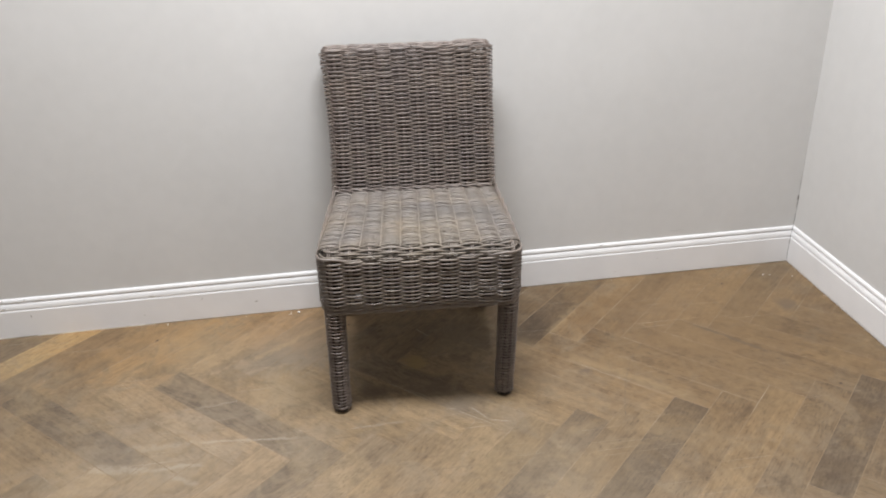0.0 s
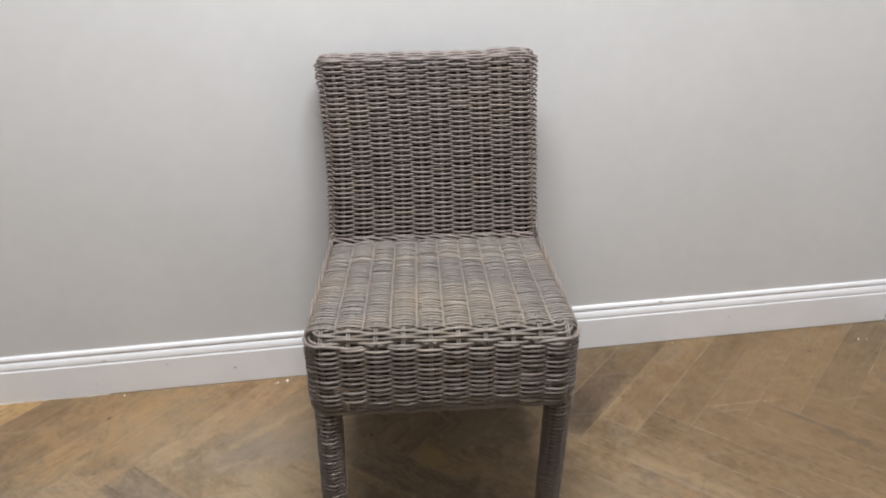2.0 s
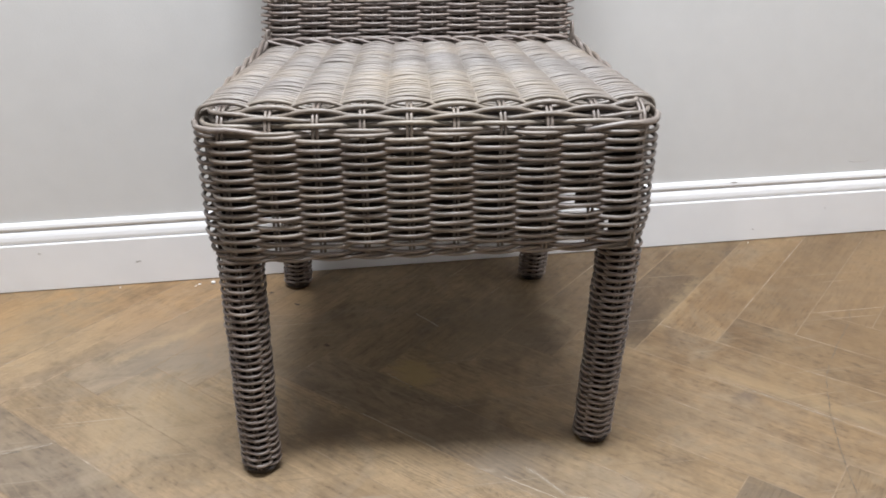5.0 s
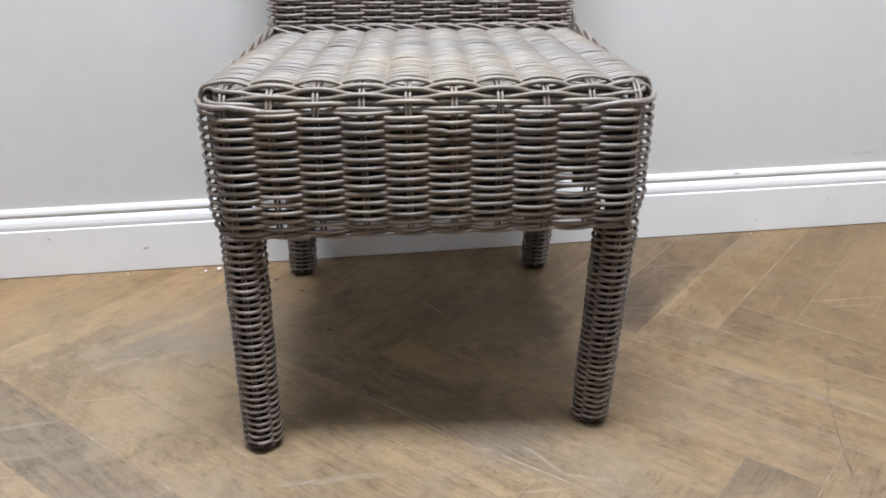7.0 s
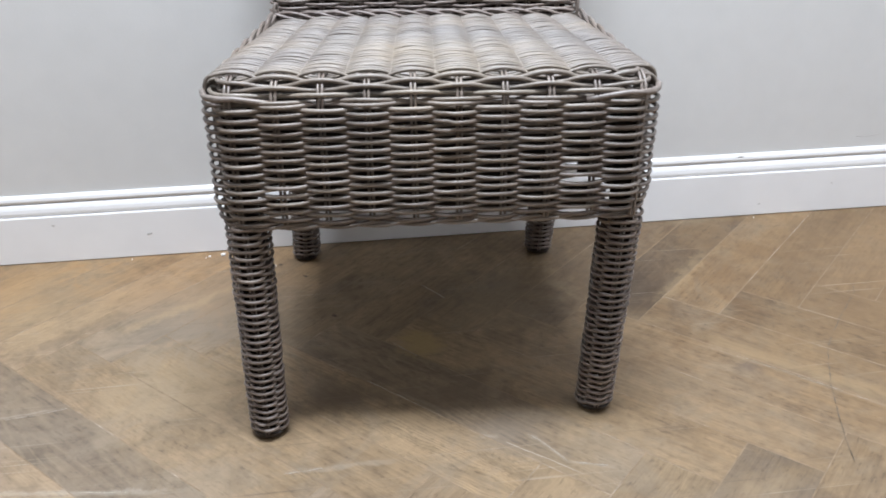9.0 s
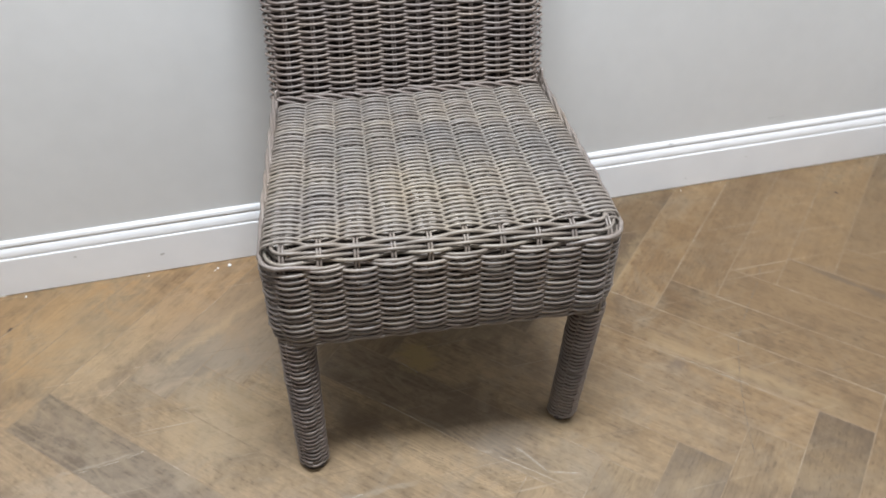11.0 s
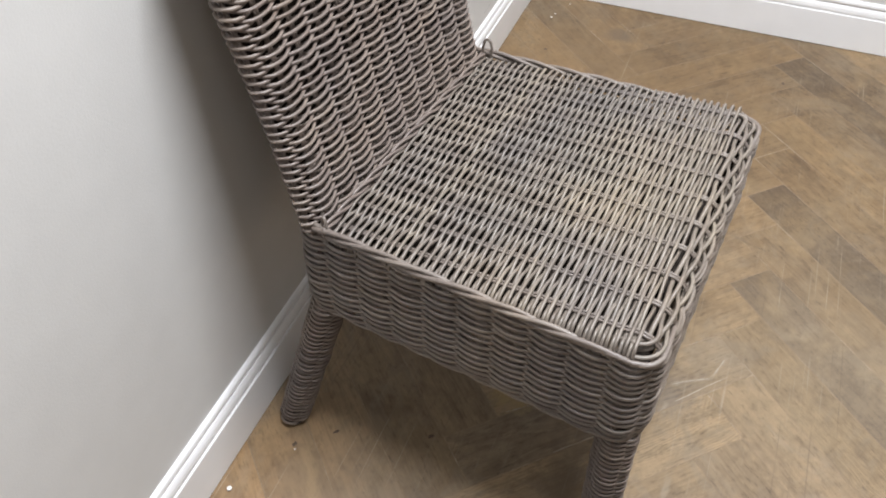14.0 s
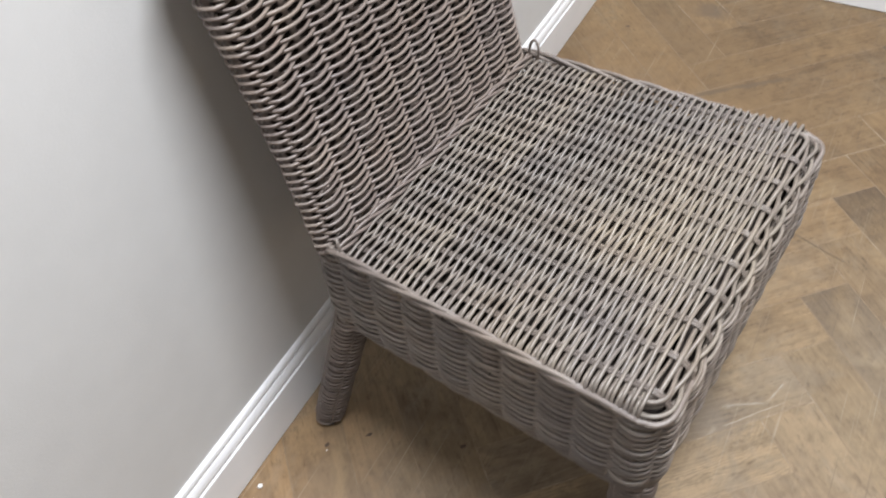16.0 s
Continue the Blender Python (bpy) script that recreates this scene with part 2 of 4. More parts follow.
def plank_wood(name, base, grey, knot, figure, comb):
    """Worn oak board; grain runs along the board's own x axis, scuffs and rubbed patches run on across the boards."""
    m, nt, b = material(name, 0.48, 0.32)
    info = nt.nodes.new("ShaderNodeObjectInfo")
    mp = coords(nt)
    add = nt.nodes.new("ShaderNodeVectorMath")
    sc = nt.nodes.new("ShaderNodeVectorMath")
    sc.operation = "SCALE"
    cmb = nt.nodes.new("ShaderNodeCombineXYZ")
    for i in range(3):
        nt.links.new(info.outputs["Random"], cmb.inputs[i])
    nt.links.new(cmb.outputs[0], sc.inputs[0])
    sc.inputs["Scale"].default_value = 37.0
    nt.links.new(mp.outputs[0], add.inputs[0])
    nt.links.new(sc.outputs[0], add.inputs[1])
    geo = nt.nodes.new("ShaderNodeNewGeometry")

    def mapped(src, x, y, turn=0.0):
        n = nt.nodes.new("ShaderNodeMapping")
        n.inputs["Scale"].default_value, n.inputs["Rotation"].default_value = (x, y, 1), (0, 0, turn)
        nt.links.new(src, n.inputs["Vector"])
        return n.outputs[0]

    def cloud(src, scale, detail, rough=0.6, twist=0.0):
        n = node(nt, "ShaderNodeTexNoise", Scale=scale, Detail=detail, Roughness=rough, Distortion=twist)
        nt.links.new(src, n.inputs["Vector"])
        return n.outputs[0]

    own, place = add.outputs[0], geo.outputs["Position"]

    def calc(op, x, y):
        n = nt.nodes.new("ShaderNodeMath")
        n.operation = op
        for sock, v in zip(n.inputs, (x, y)):
            if isinstance(v, (int, float)):
                sock.default_value = v
            else:
                nt.links.new(v, sock)
        return n.outputs[0]

    def grey2(src, lo, hi, dark, light):
        return ramp(nt, src, [(lo, (dark, dark, dark)), (hi, (light, light, light))]).outputs[0]

    grain = cloud(mapped(own, 7, 150), 1.0, 8.0, 0.65)
    streak = cloud(mapped(own, 3.0, 42), 1.0, 4.0, 0.6)
    wave = cloud(mapped(own, 4.0, 13), 1.0, 5.0, 0.6, 2.2)
    rings = cloud(mapped(own, 1.5, 8.0), 1.0, 1.5, 0.45, 0.5)
    sine = calc("SINE", calc("MULTIPLY", rings, 120.0), 0.0)
    blot = cloud(own, 8.0, 7.0, 0.66)
    smear = cloud(place, 3.1, 6.0, 0.68, 0.8)
    rub = cloud(place, 11.0, 6.0, 0.7, 1.2)
    wash = cloud(place, 4.6, 7.0, 0.74, 1.6)
    drift = cloud(mapped(own, 5.0, 26.0), 1.0, 7.0, 0.68, 0.8)
    mottle = cloud(place, 34.0, 6.0, 0.72, 0.6)
    fleck = cloud(mapped(own, 55, 210), 1.0, 3.0, 0.6)

    tone = nt.nodes.new("ShaderNodeMapRange")
    tone.inputs[3].default_value, tone.inputs[4].default_value = 0.88, 1.10
    nt.links.new(info.outputs["Random"], tone.inputs[0])
    c = mixc(nt, grey2(wave, 0.35, 0.65, 0, 1), base, grey)
    c = mixc(nt, grey2(blot, 0.53, 0.63, 0, 0.60), c, knot)
    c = mixc(nt, 1.0, c, ramp(nt, grain, [(0.36, (0.83, 0.82, 0.81)), (0.56, (1.05, 1.05, 1.05))]).outputs[0], "MULTIPLY")
    c = mixc(nt, 0.5, c, ramp(nt, streak, [(0.32, (0.87, 0.86, 0.85)), (0.62, (1.05, 1.05, 1.04))]).outputs[0], "MULTIPLY")
    lines = calc("MULTIPLY", grey2(sine, 0.35, 0.95, 0, 0.30), grey2(wave, 0.50 - figure, 0.68 - figure, 0.03, 0.85))
    c = mixc(nt, lines, c, (0.30, 0.232, 0.155) if figure > 0.05 else knot)
    split = nt.nodes.new("ShaderNodeSeparateXYZ")
    nt.links.new(own, split.inputs[0])
    rows = calc("SINE", calc("ADD", calc("MULTIPLY", split.outputs["Y"], 1150.0), calc("MULTIPLY", wave, 42.0)), 0.0)
    c = mixc(nt, calc("MULTIPLY", grey2(rows, 0.35, 0.95, 0, comb), grey2(streak, 0.40, 0.60, 0.2, 1.0)), c, knot)
    c = mixc(nt, grey2(smear, 0.48, 0.62, 0, 0.50), c, (0.282, 0.205, 0.124))
    c = mixc(nt, grey2(wash, 0.51, 0.62, 0, 0.45), c, (0.212, 0.168, 0.124))
    c = mixc(nt, grey2(drift, 0.55, 0.66, 0, 0.32), c, (0.142, 0.104, 0.070))
    c = mixc(nt, grey2(rub, 0.56, 0.68, 0, 0.45), c, (0.165, 0.121, 0.078))
    c = mixc(nt, 1.0, c, ramp(nt, mottle, [(0.32, (0.84, 0.83, 0.82)), (0.5, (1, 1, 1)), (0.70, (1.12, 1.12, 1.11))]).outputs[0], "MULTIPLY")
    c = mixc(nt, 1.0, c, ramp(nt, fleck, [(0.33, (0.76, 0.75, 0.74)), (0.44, (1.02, 1.02, 1.02))]).outputs[0], "MULTIPLY")
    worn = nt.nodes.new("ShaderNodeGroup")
    worn.node_tree = WEAR_AND_LIGHT
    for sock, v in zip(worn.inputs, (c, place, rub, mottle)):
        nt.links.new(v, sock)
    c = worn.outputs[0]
    for turn, thin, gate_lo, col in ((0.25, 190.0, 0.50, (0.36, 0.31, 0.245)), (1.35, 230.0, 0.50, (0.36, 0.31, 0.245)), (2.3, 210.0, 0.50, (0.36, 0.31, 0.245)),
                                     (0.75, 240.0, 0.46, (0.105, 0.075, 0.052)), (1.9, 200.0, 0.46, (0.105, 0.075, 0.052))):
        line = cloud(mapped(place, 2.6, thin, turn), 1.0, 2.0, 0.5)
        patch = cloud(mapped(place, 4.0, 4.0, turn), 1.0, 3.0, 0.6)
        gate = calc("MULTIPLY", grey2(line, 0.64, 0.74, 0, 0.70), grey2(patch, gate_lo, gate_lo + 0.16, 0, 0.85))
        c = mixc(nt, gate, c, col)
    tn = nt.nodes.new("ShaderNodeCombineColor")
    for i in range(3):
        nt.links.new(tone.outputs[0], tn.inputs[i])
    c = mixc(nt, 1.0, c, tn.outputs[0], "MULTIPLY")
    c = mixc(nt, 1.0, c, (0.995, 0.985, 0.945), "MULTIPLY")
    nt.links.new(c, b.inputs["Base Color"])
    rr = nt.nodes.new("ShaderNodeMapRange")
    rr.inputs[3].default_value, rr.inputs[4].default_value = 0.42, 0.66
    nt.links.new(rub, rr.inputs[0])
    nt.links.new(rr.outputs[0], b.inputs["Roughness"])
    bump(nt, b, grain, 0.35, 0.0010)
    return m


PLANK = {
    "tan": plank_wood("oak_tan", (0.234, 0.166, 0.101), (0.192, 0.137, 0.086), (0.125, 0.087, 0.055), 0.0, 0.20),
    "honey": plank_wood("oak_honey", (0.272, 0.191, 0.113), (0.224, 0.158, 0.096), (0.147, 0.103, 0.062), 0.0, 0.35),
    "combed": plank_wood("oak_combed", (0.264, 0.187, 0.111), (0.220, 0.157, 0.096), (0.128, 0.089, 0.055), 0.0, 0.65),
    "grey": plank_wood("oak_grey", (0.188, 0.136, 0.089), (0.152, 0.112, 0.075), (0.097, 0.070, 0.047), 0.06, 0.15),
    "figured": plank_wood("oak_figured", (0.164, 0.122, 0.085), (0.136, 0.103, 0.073), (0.096, 0.070, 0.049), 0.22, 0.0),
    "gold": plank_wood("oak_gold", (0.345, 0.245, 0.132), (0.318, 0.224, 0.122), (0.240, 0.166, 0.092), 0.0, 0.20),
    "dark": plank_wood("oak_dark", (0.152, 0.113, 0.078), (0.122, 0.092, 0.066), (0.082, 0.060, 0.044), 0.03, 0.15),
}


def worn_edge():
    """Arris of the boards: rubbed pale in places, dark with dirt in others."""
    m, nt, b = material("worn_board_edge", 0.6, 0.3)
    geo = nt.nodes.new("ShaderNodeNewGeometry")
    n1 = node(nt, "ShaderNodeTexNoise", Scale=5.0, Detail=5.0, Roughness=0.7)
    n2 = node(nt, "ShaderNodeTexNoise", Scale=70.0, Detail=3.0)
    for n in (n1, n2):
        nt.links.new(geo.outputs["Position"], n.inputs["Vector"])
    c = ramp(nt, n1.outputs[0], [(0.28, (0.100, 0.073, 0.050)), (0.36, (0.215, 0.152, 0.093)), (0.54, (0.225, 0.160, 0.100)), (0.68, (0.34, 0.285, 0.215))]).outputs[0]
    d = ramp(nt, n2.outputs[0], [(0.3, (0.75, 0.74, 0.73)), (0.7, (1.1, 1.1, 1.1))]).outputs[0]
    nt.links.new(mixc(nt, 1.0, c, d, "MULTIPLY"), b.inputs["Base Color"])
    return m


EDGE = worn_edge()
SCUFF = plain("pale_scuff", (0.32, 0.28, 0.225), 0.7, 0.3, 0.2, 300.0)
SCRATCH = plain("dark_scratch", (0.140, 0.108, 0.076), 0.7, 0.3, 0.2, 80.0)


# ---- mesh helpers ----
def mesh_ob(name, verts, faces, mat, parent=None, smooth=False, label=""):
    me = bpy.data.meshes.new(name)
    me.from_pydata([tuple(map(float, v)) for v in verts], [], faces)
    if smooth:
        me.polygons.foreach_set("use_smooth", [True] * len(me.polygons))
    me.materials.append(mat)
    me.update()
    ob = new(name, me)
    ob.parent = parent
    if label:
        tagged(ob, label)
    return ob


def part(name, bm, mat, parent=None, label="", smooth=False):
    me = bpy.data.meshes.new(name)
    bmesh.ops.recalc_face_normals(bm, faces=bm.faces)
    bm.to_mesh(me)
    bm.free()
    if smooth:
        me.polygons.foreach_set("use_smooth", [True] * len(me.polygons))
    me.materials.append(mat)
    ob = new(name, me)
    ob.parent = parent
    if label:
        tagged(ob, label)
    return ob


def box(x0, x1, y0, y1, z0, z1, bevel=0.0):
    bm = bmesh.new()
    bmesh.ops.create_cube(bm, size=1.0)
    for v in bm.verts:
        v.co = Vector(((x0 + x1) / 2 + v.co.x * (x1 - x0), (y0 + y1) / 2 + v.co.y * (y1 - y0), (z0 + z1) / 2 + v.co.z * (z1 - z0)))
    if bevel:
        bmesh.ops.bevel(bm, geom=bm.edges[:], offset=bevel, segments=2, affect="EDGES")
    return bm


class Strands:
    """Round canes: tubes along rows of points, built as one mesh or one object a cane."""

    def __init__(self, sides=7):
        self.canes, self.sides = [], sides

    def add(self, pts, radius, closed=False, up=(0, 0, 1), narrow=False):
        p = np.array(pts, float)
        if narrow:
            p[:, 0] = CU + (p[:, 0] - CU) * (1 - 0.08 * np.clip(p[:, 1] / 0.40, -0.05, 1.1))
        k, m = len(p), self.sides
        if closed:
            t = np.roll(p, -1, 0) - np.roll(p, 1, 0)
        else:
            t = np.gradient(p, axis=0)
        t /= np.linalg.norm(t, axis=1)[:, None] + 1e-12
        a = np.cross(t, np.asarray(up, float))
        a /= np.linalg.norm(a, axis=1)[:, None] + 1e-12
        b = np.cross(a, t)
        r = np.broadcast_to(np.asarray(radius, float), (k,))
        ang = np.arange(m) * 2 * np.pi / m
        ring = p[:, None] + r[:, None, None] * (np.cos(ang)[None, :, None] * a[:, None] + np.sin(ang)[None, :, None] * b[:, None])
        f = [(i * m + j, ((i + 1) % k) * m + j, ((i + 1) % k) * m + (j + 1) % m, i * m + (j + 1) % m)
             for i in range(k if closed else k - 1) for j in range(m)]
        if not closed:
            f += [tuple(range(m)), tuple((k - 1) * m + j for j in reversed(range(m)))]
        self.canes.append((ring.reshape(-1, 3), f))

    def build(self, name, mat, parent, label=""):
        v, f, n = [], [], 0
        for cv, cf in self.canes:
            v.append(cv)
            f += [tuple(x + n for x in face) for face in cf]
            n += len(cv)
        return mesh_ob(name, np.concatenate(v), f, mat, parent, True, label)

    def each(self, name, mat, parent):
        for cv, cf in self.canes:
            mesh_ob(name, cv, cf, mat, parent, True)


def rounded(w, d, r, n):
    """n points at even steps round a rounded rectangle, from the middle of its front (-y) side towards +x, with outward normals."""
    segs = []
    hw, hd = w / 2, d / 2
    arcs = [(hw - r, -hd + r, -90), (hw - r, hd - r, 0), (-hw + r, hd - r, 90), (-hw + r, -hd + r, 180)]
    pts, nor = [(0.0, -hd)], [(0.0, -1.0)]
    for cx, cy, a0 in arcs:
        for i in range(13):
            a = radians(a0 + 90 * i / 12)
            pts.append((cx + r * math.cos(a), cy + r * math.sin(a)))
            nor.append((math.cos(a), math.sin(a)))
    pts.append((0.0, -hd))
    nor.append((0.0, -1.0))
    pts, nor = np.array(pts), np.array(nor)
    s = np.concatenate([[0], np.cumsum(np.hypot(*np.diff(pts, axis=0).T))])
    q = np.arange(n) / n * s[-1]
    out = np.stack([np.interp(q, s, pts[:, i]) for i in (0, 1)], 1)
    on = np.stack([np.interp(q, s, nor[:, i]) for i in (0, 1)], 1)
    on /= np.linalg.norm(on, axis=1)[:, None]
    return out, on, s[-1]


rng = np.random.default_rng(7)


def woven_tube(st, levels, shape, stakes, amp, radius, steps=6, jitter=0.0006, shift=0.5, gaps=(), narrow=False, sag=None, flat=0.72):
    """Rings of plain weave round a hollow form. shape(z) gives centre x, y, width, depth, corner radius."""
    n = stakes * steps
    k = np.arange(n) / steps - shift
    wob = rng.normal(0, 1, (len(levels), stakes))
    for i, z in enumerate(levels):
        cx, cy, w, d, r = shape(z)
        p, nn, per = rounded(w, d, r, n)
        sgn = 1 if i % 2 else -1
        c = np.cos(np.pi * k)
        c = np.sign(c) * np.abs(c) ** flat
        a = amp * (1 + 0.12 * np.interp(k % stakes, np.arange(stakes), wob[i]))
        xy = p + nn * (sgn * a * c)[:, None]
        zz = z + jitter * np.interp((k * 1.0) % stakes, np.arange(stakes), np.roll(wob[i], 3)) + 0.0
        x, y = xy[:, 0] + cx, xy[:, 1] + cy
        if sag:
            zz = zz + sag(x, z)
        for gx, gz, gr, push in gaps:
            dd = np.hypot(x - gx, (zz - gz) * 1.6)
            zz = zz + np.where(y < cy, push * np.sign(zz - gz + 1e-6) * np.exp(-(dd / gr) ** 2), 0)
        st.add(np.stack([x, y, zz * np.ones(n)], 1), radius * (1 + 0.06 * wob[i][0]), True, narrow=narrow)


# ---- the room ----
WALL_Y, WALL_X = 0.013, 1.246
X0, Y0, TOP = -5.5, -7.0, 2.90
for nm, b4, lab in (("wall_north", (X0 - 0.12, WALL_X + 0.12, WALL_Y, WALL_Y + 0.12), "smooth warm light grey painted wall behind the chair"),
                    ("wall_east", (WALL_X, WALL_X + 0.12, Y0, WALL_Y), "smooth warm light grey painted side wall"),
                    ("wall_west", (X0 - 0.12, X0, Y0, WALL_Y), "plain light grey painted wall"),
                    ("wall_south", (X0 - 0.12, WALL_X + 0.12, Y0 - 0.12, Y0), "plain light grey painted wall")):
    tagged(part(nm, box(*b4, -0.05, TOP), WALL_PAINT), lab, "wall", kind="structure")
tagged(part("ceiling", box(X0 - 0.12, WALL_X + 0.12, Y0 - 0.12, WALL_Y + 0.12, TOP, TOP + 0.1), CEILING_WHITE), "plain white ceiling", "ceiling", kind="structure")

SKIRT = [(0.0000, 0.0012), (0.0125, 0.0012), (0.0130, 0.0021), (0.0130, 0.0886), (0.0122, 0.0902), (0.0088, 0.0907), (0.0086, 0.0919), (0.0104, 0.0934), (0.0108, 0.0981), (0.0098, 0.1044), (0.0080, 0.1092), (0.0062, 0.1118), (0.0030, 0.1124), (0.0028, 0.1145), (0.0060, 0.1154), (0.0070, 0.1192), (0.0060, 0.1245), (0.0036, 0.1276), (0.0000, 0.1287)]


def skirting(name, place, label):
    """place(s, d, z): s 0 or 1 names the end, d the depth out from the wall."""
    n = len(SKIRT)
    verts = [place(s, d, z) for s in (0, 1) for d, z in SKIRT]
    faces = [(i, (i + 1) % n, n + (i + 1) % n, n + i) for i in range(n)] + [tuple(range(n)), tuple(range(2 * n - 1, n - 1, -1))]
    ob = mesh_ob(name, verts, faces, WHITE_GLOSS)
    return tagged(ob, label, "skirting board", kind="structure")


skirting("baseboard_north", lambda s, d, z: ((X0, WALL_X - d)[s], WALL_Y - d, z), "white gloss moulded skirting board along the wall behind the chair")
skirting("baseboard_east", lambda s, d, z: (WALL_X - d, (Y0, WALL_Y - d)[s], z), "white gloss moulded skirting board along the side wall")

# ---- herringbone floor ----
floor = tagged(part("floor", box(X0, WALL_X, Y0, WALL_Y, -0.06, -0.003), SUBFLOOR), "worn oak herringbone floor of narrow brown boards", "floor", kind="structure")
W, L, P0, Q0 = 0.0955, 0.531, -0.080, -0.421
R2 = math.sqrt(0.5)


def clip(poly, ax, lim, keep_less):
    out = []
    for a, b in zip(poly, poly[1:] + poly[:1]):
        ina, inb = (a[ax] <= lim) == keep_less, (b[ax] <= lim) == keep_less
        if ina:
            out.append(a)
        if ina != inb:
            t = (lim - a[ax]) / (b[ax] - a[ax])
            out.append(tuple(a[i] + t * (b[i] - a[i]) for i in (0, 1)))
    return out


# boards whose tone stands out: (row, board, lies along the first diagonal)
TONES = {(0, 0, True): "dark", (0, 1, True): "tan", (0, 2, True): "dark", (0, -1, True): "tan", (0, -2, True): "honey", (0, -3, True): "grey", (0, -4, True): "dark", (0, 7, True): "figured",
         (0, 0, False): "tan", (0, -3, False): "tan", (0, -4, False): "honey", (0, -1, False): "tan", (0, -2, False): "tan",
         (0, 7, False): "honey", (0, 8, False): "figured", (1, 12, True): "gold", (1, 11, True): "grey", (1, 13, True): "grey", (1, 10, True): "tan",
         (1, 0, True): "dark", (1, -1, True): "honey", (1, -4, True): "honey", (0, 9, False): "tan", (0, 10, False): "tan", (0, 11, False): "dark", (1, -2, True): "tan", (1, -3, True): "tan", (1, 1, True): "grey", (0, 4, False): "grey", (0, 3, True): "combed", (0, 5, False): "combed", (0, 3, False): "honey", (0, 6, False): "honey"}


def plank(p0, p1, q0, q1, along_p, tone):
    g = 0.00005
    cp, cq = (p0 + p1) / 2, (q0 + q1) / 2
    cx, cy = (cp - cq) * R2, (cp + cq) * R2
    rect = [(p0 + g, q0 + g), (p1 - g, q0 + g), (p1 - g, q1 - g), (p0 + g, q1 - g)]
    poly = [((p - q) * R2, (p + q) * R2) for p, q in rect]
    for ax, lim, less in ((0, WALL_X - 0.002, True), (1, WALL_Y - 0.002, True), (0, X0 + 0.002, False), (1, Y0 + 0.002, False)):
        poly = clip(poly, ax, lim, less)
        if len(poly) < 3:
            return None
    turn = radians(45 if along_p else -45)
    ca, sa = math.cos(turn), math.sin(turn)
    loc = [((x - cx) * ca + (y - cy) * sa, -(x - cx) * sa + (y - cy) * ca) for x, y in poly]
    mx, my = sum(v[0] for v in loc) / len(loc), sum(v[1] for v in loc) / len(loc)
    sh = 0.0009

    def inset(v):
        dx, dy = mx - v[0], my - v[1]
        return (v[0] + math.copysign(min(sh, abs(dx)), dx), v[1] + math.copysign(min(sh, abs(dy)), dy))
    n = len(loc)
    verts = [(x, y, -0.003) for x, y in loc] + [(x, y, -0.0002) for x, y in loc] + [(*inset(v), 0.0) for v in loc]
    faces = [tuple(range(2 * n, 3 * n))]
    for k in (0, 1):
        faces += [(k * n + i, k * n + (i + 1) % n, (k + 1) * n + (i + 1) % n, (k + 1) * n + i) for i in range(n)]
    ob = mesh_ob("plank", verts, faces, PLANK[tone], floor)
    ob.data.materials.append(EDGE)
    for f in list(ob.data.polygons)[1:]:
        f.material_index = 1
    ob.matrix_local = pose(cx, cy, 0, 0, 0, math.degrees(turn))
    return ob


pick = random.Random(11)
FAR = []
for m in range(-16, 6):
    for j in range(-60, 61):
        pb, qb = P0 - W * j + m * L, Q0 + W * j + m * L
        for along_p in (True, False):
            rect = (pb - L, pb, qb - L, qb - L + W) if along_p else (pb, pb + W, qb - L, qb)
            cp, cq = (rect[0] + rect[1]) / 2, (rect[2] + rect[3]) / 2
            x, y = (cp - cq) * R2, (cp + cq) * R2
            tone = TONES.get((m, j, along_p)) or pick.choices(["tan", "honey", "grey", "dark"], [0.68, 0.17, 0.14, 0.01])[0]
            if -1.75 < x < 1.6 and -2.05 < y < 0.4:
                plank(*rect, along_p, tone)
            elif X0 - 0.3 < x < 1.6 and Y0 - 0.3 < y < 0.4:
                FAR.append((rect, along_p, tone))

# the boards behind the camera's way, joined
verts, faces, slots = [], [], []
for rect, along_p, tone in FAR:
    poly = [((p - q) * R2, (p + q) * R2) for p, q in ((rect[0], rect[2]), (rect[1], rect[2]), (rect[1], rect[3]), (rect[0], rect[3]))]
    for ax, lim, less in ((0, WALL_X - 0.002, True), (1, WALL_Y - 0.002, True), (0, X0 + 0.002, False), (1, Y0 + 0.002, False)):
        poly = clip(poly, ax, lim, less) if len(poly) > 2 else []
    if len(poly) > 2:
        n, k = len(verts), len(poly)
        verts += [(x, y, -0.0003) for x, y in poly] + [(x, y, -0.0030) for x, y in poly]
        faces += [tuple(range(n, n + k))] + [(n + i, n + k + i, n + k + (i + 1) % k, n + (i + 1) % k) for i in range(k)]
        slots += [list(PLANK).index(tone)] * (k + 1)
rest = mesh_ob("planks", verts, faces, PLANK["tan"], floor)
for tone in list(PLANK)[1:]:
    rest.data.materials.append(PLANK[tone])
rest.data.polygons.foreach_set("material_index", slots)
tagged(rest, "worn oak boards continuing the herringbone floor", kind="stuff")

# ---- the wicker chair ----
chair = tagged(new("wicker_chair"), "grey-brown woven rattan dining chair with worn seat, standing on the floor", "chair")
chair.matrix_world = pose(-0.105, -0.577, 0, 0, 0, -6)
SEAT_Z, CU = 0.470, -0.002
AW, AD, AV = 0.490, 0.4695, 0.2193
AC = CU - 0.004


def sag(u):
    """The apron's lower edge hangs a little lower at one end."""
    return 0.018 * u


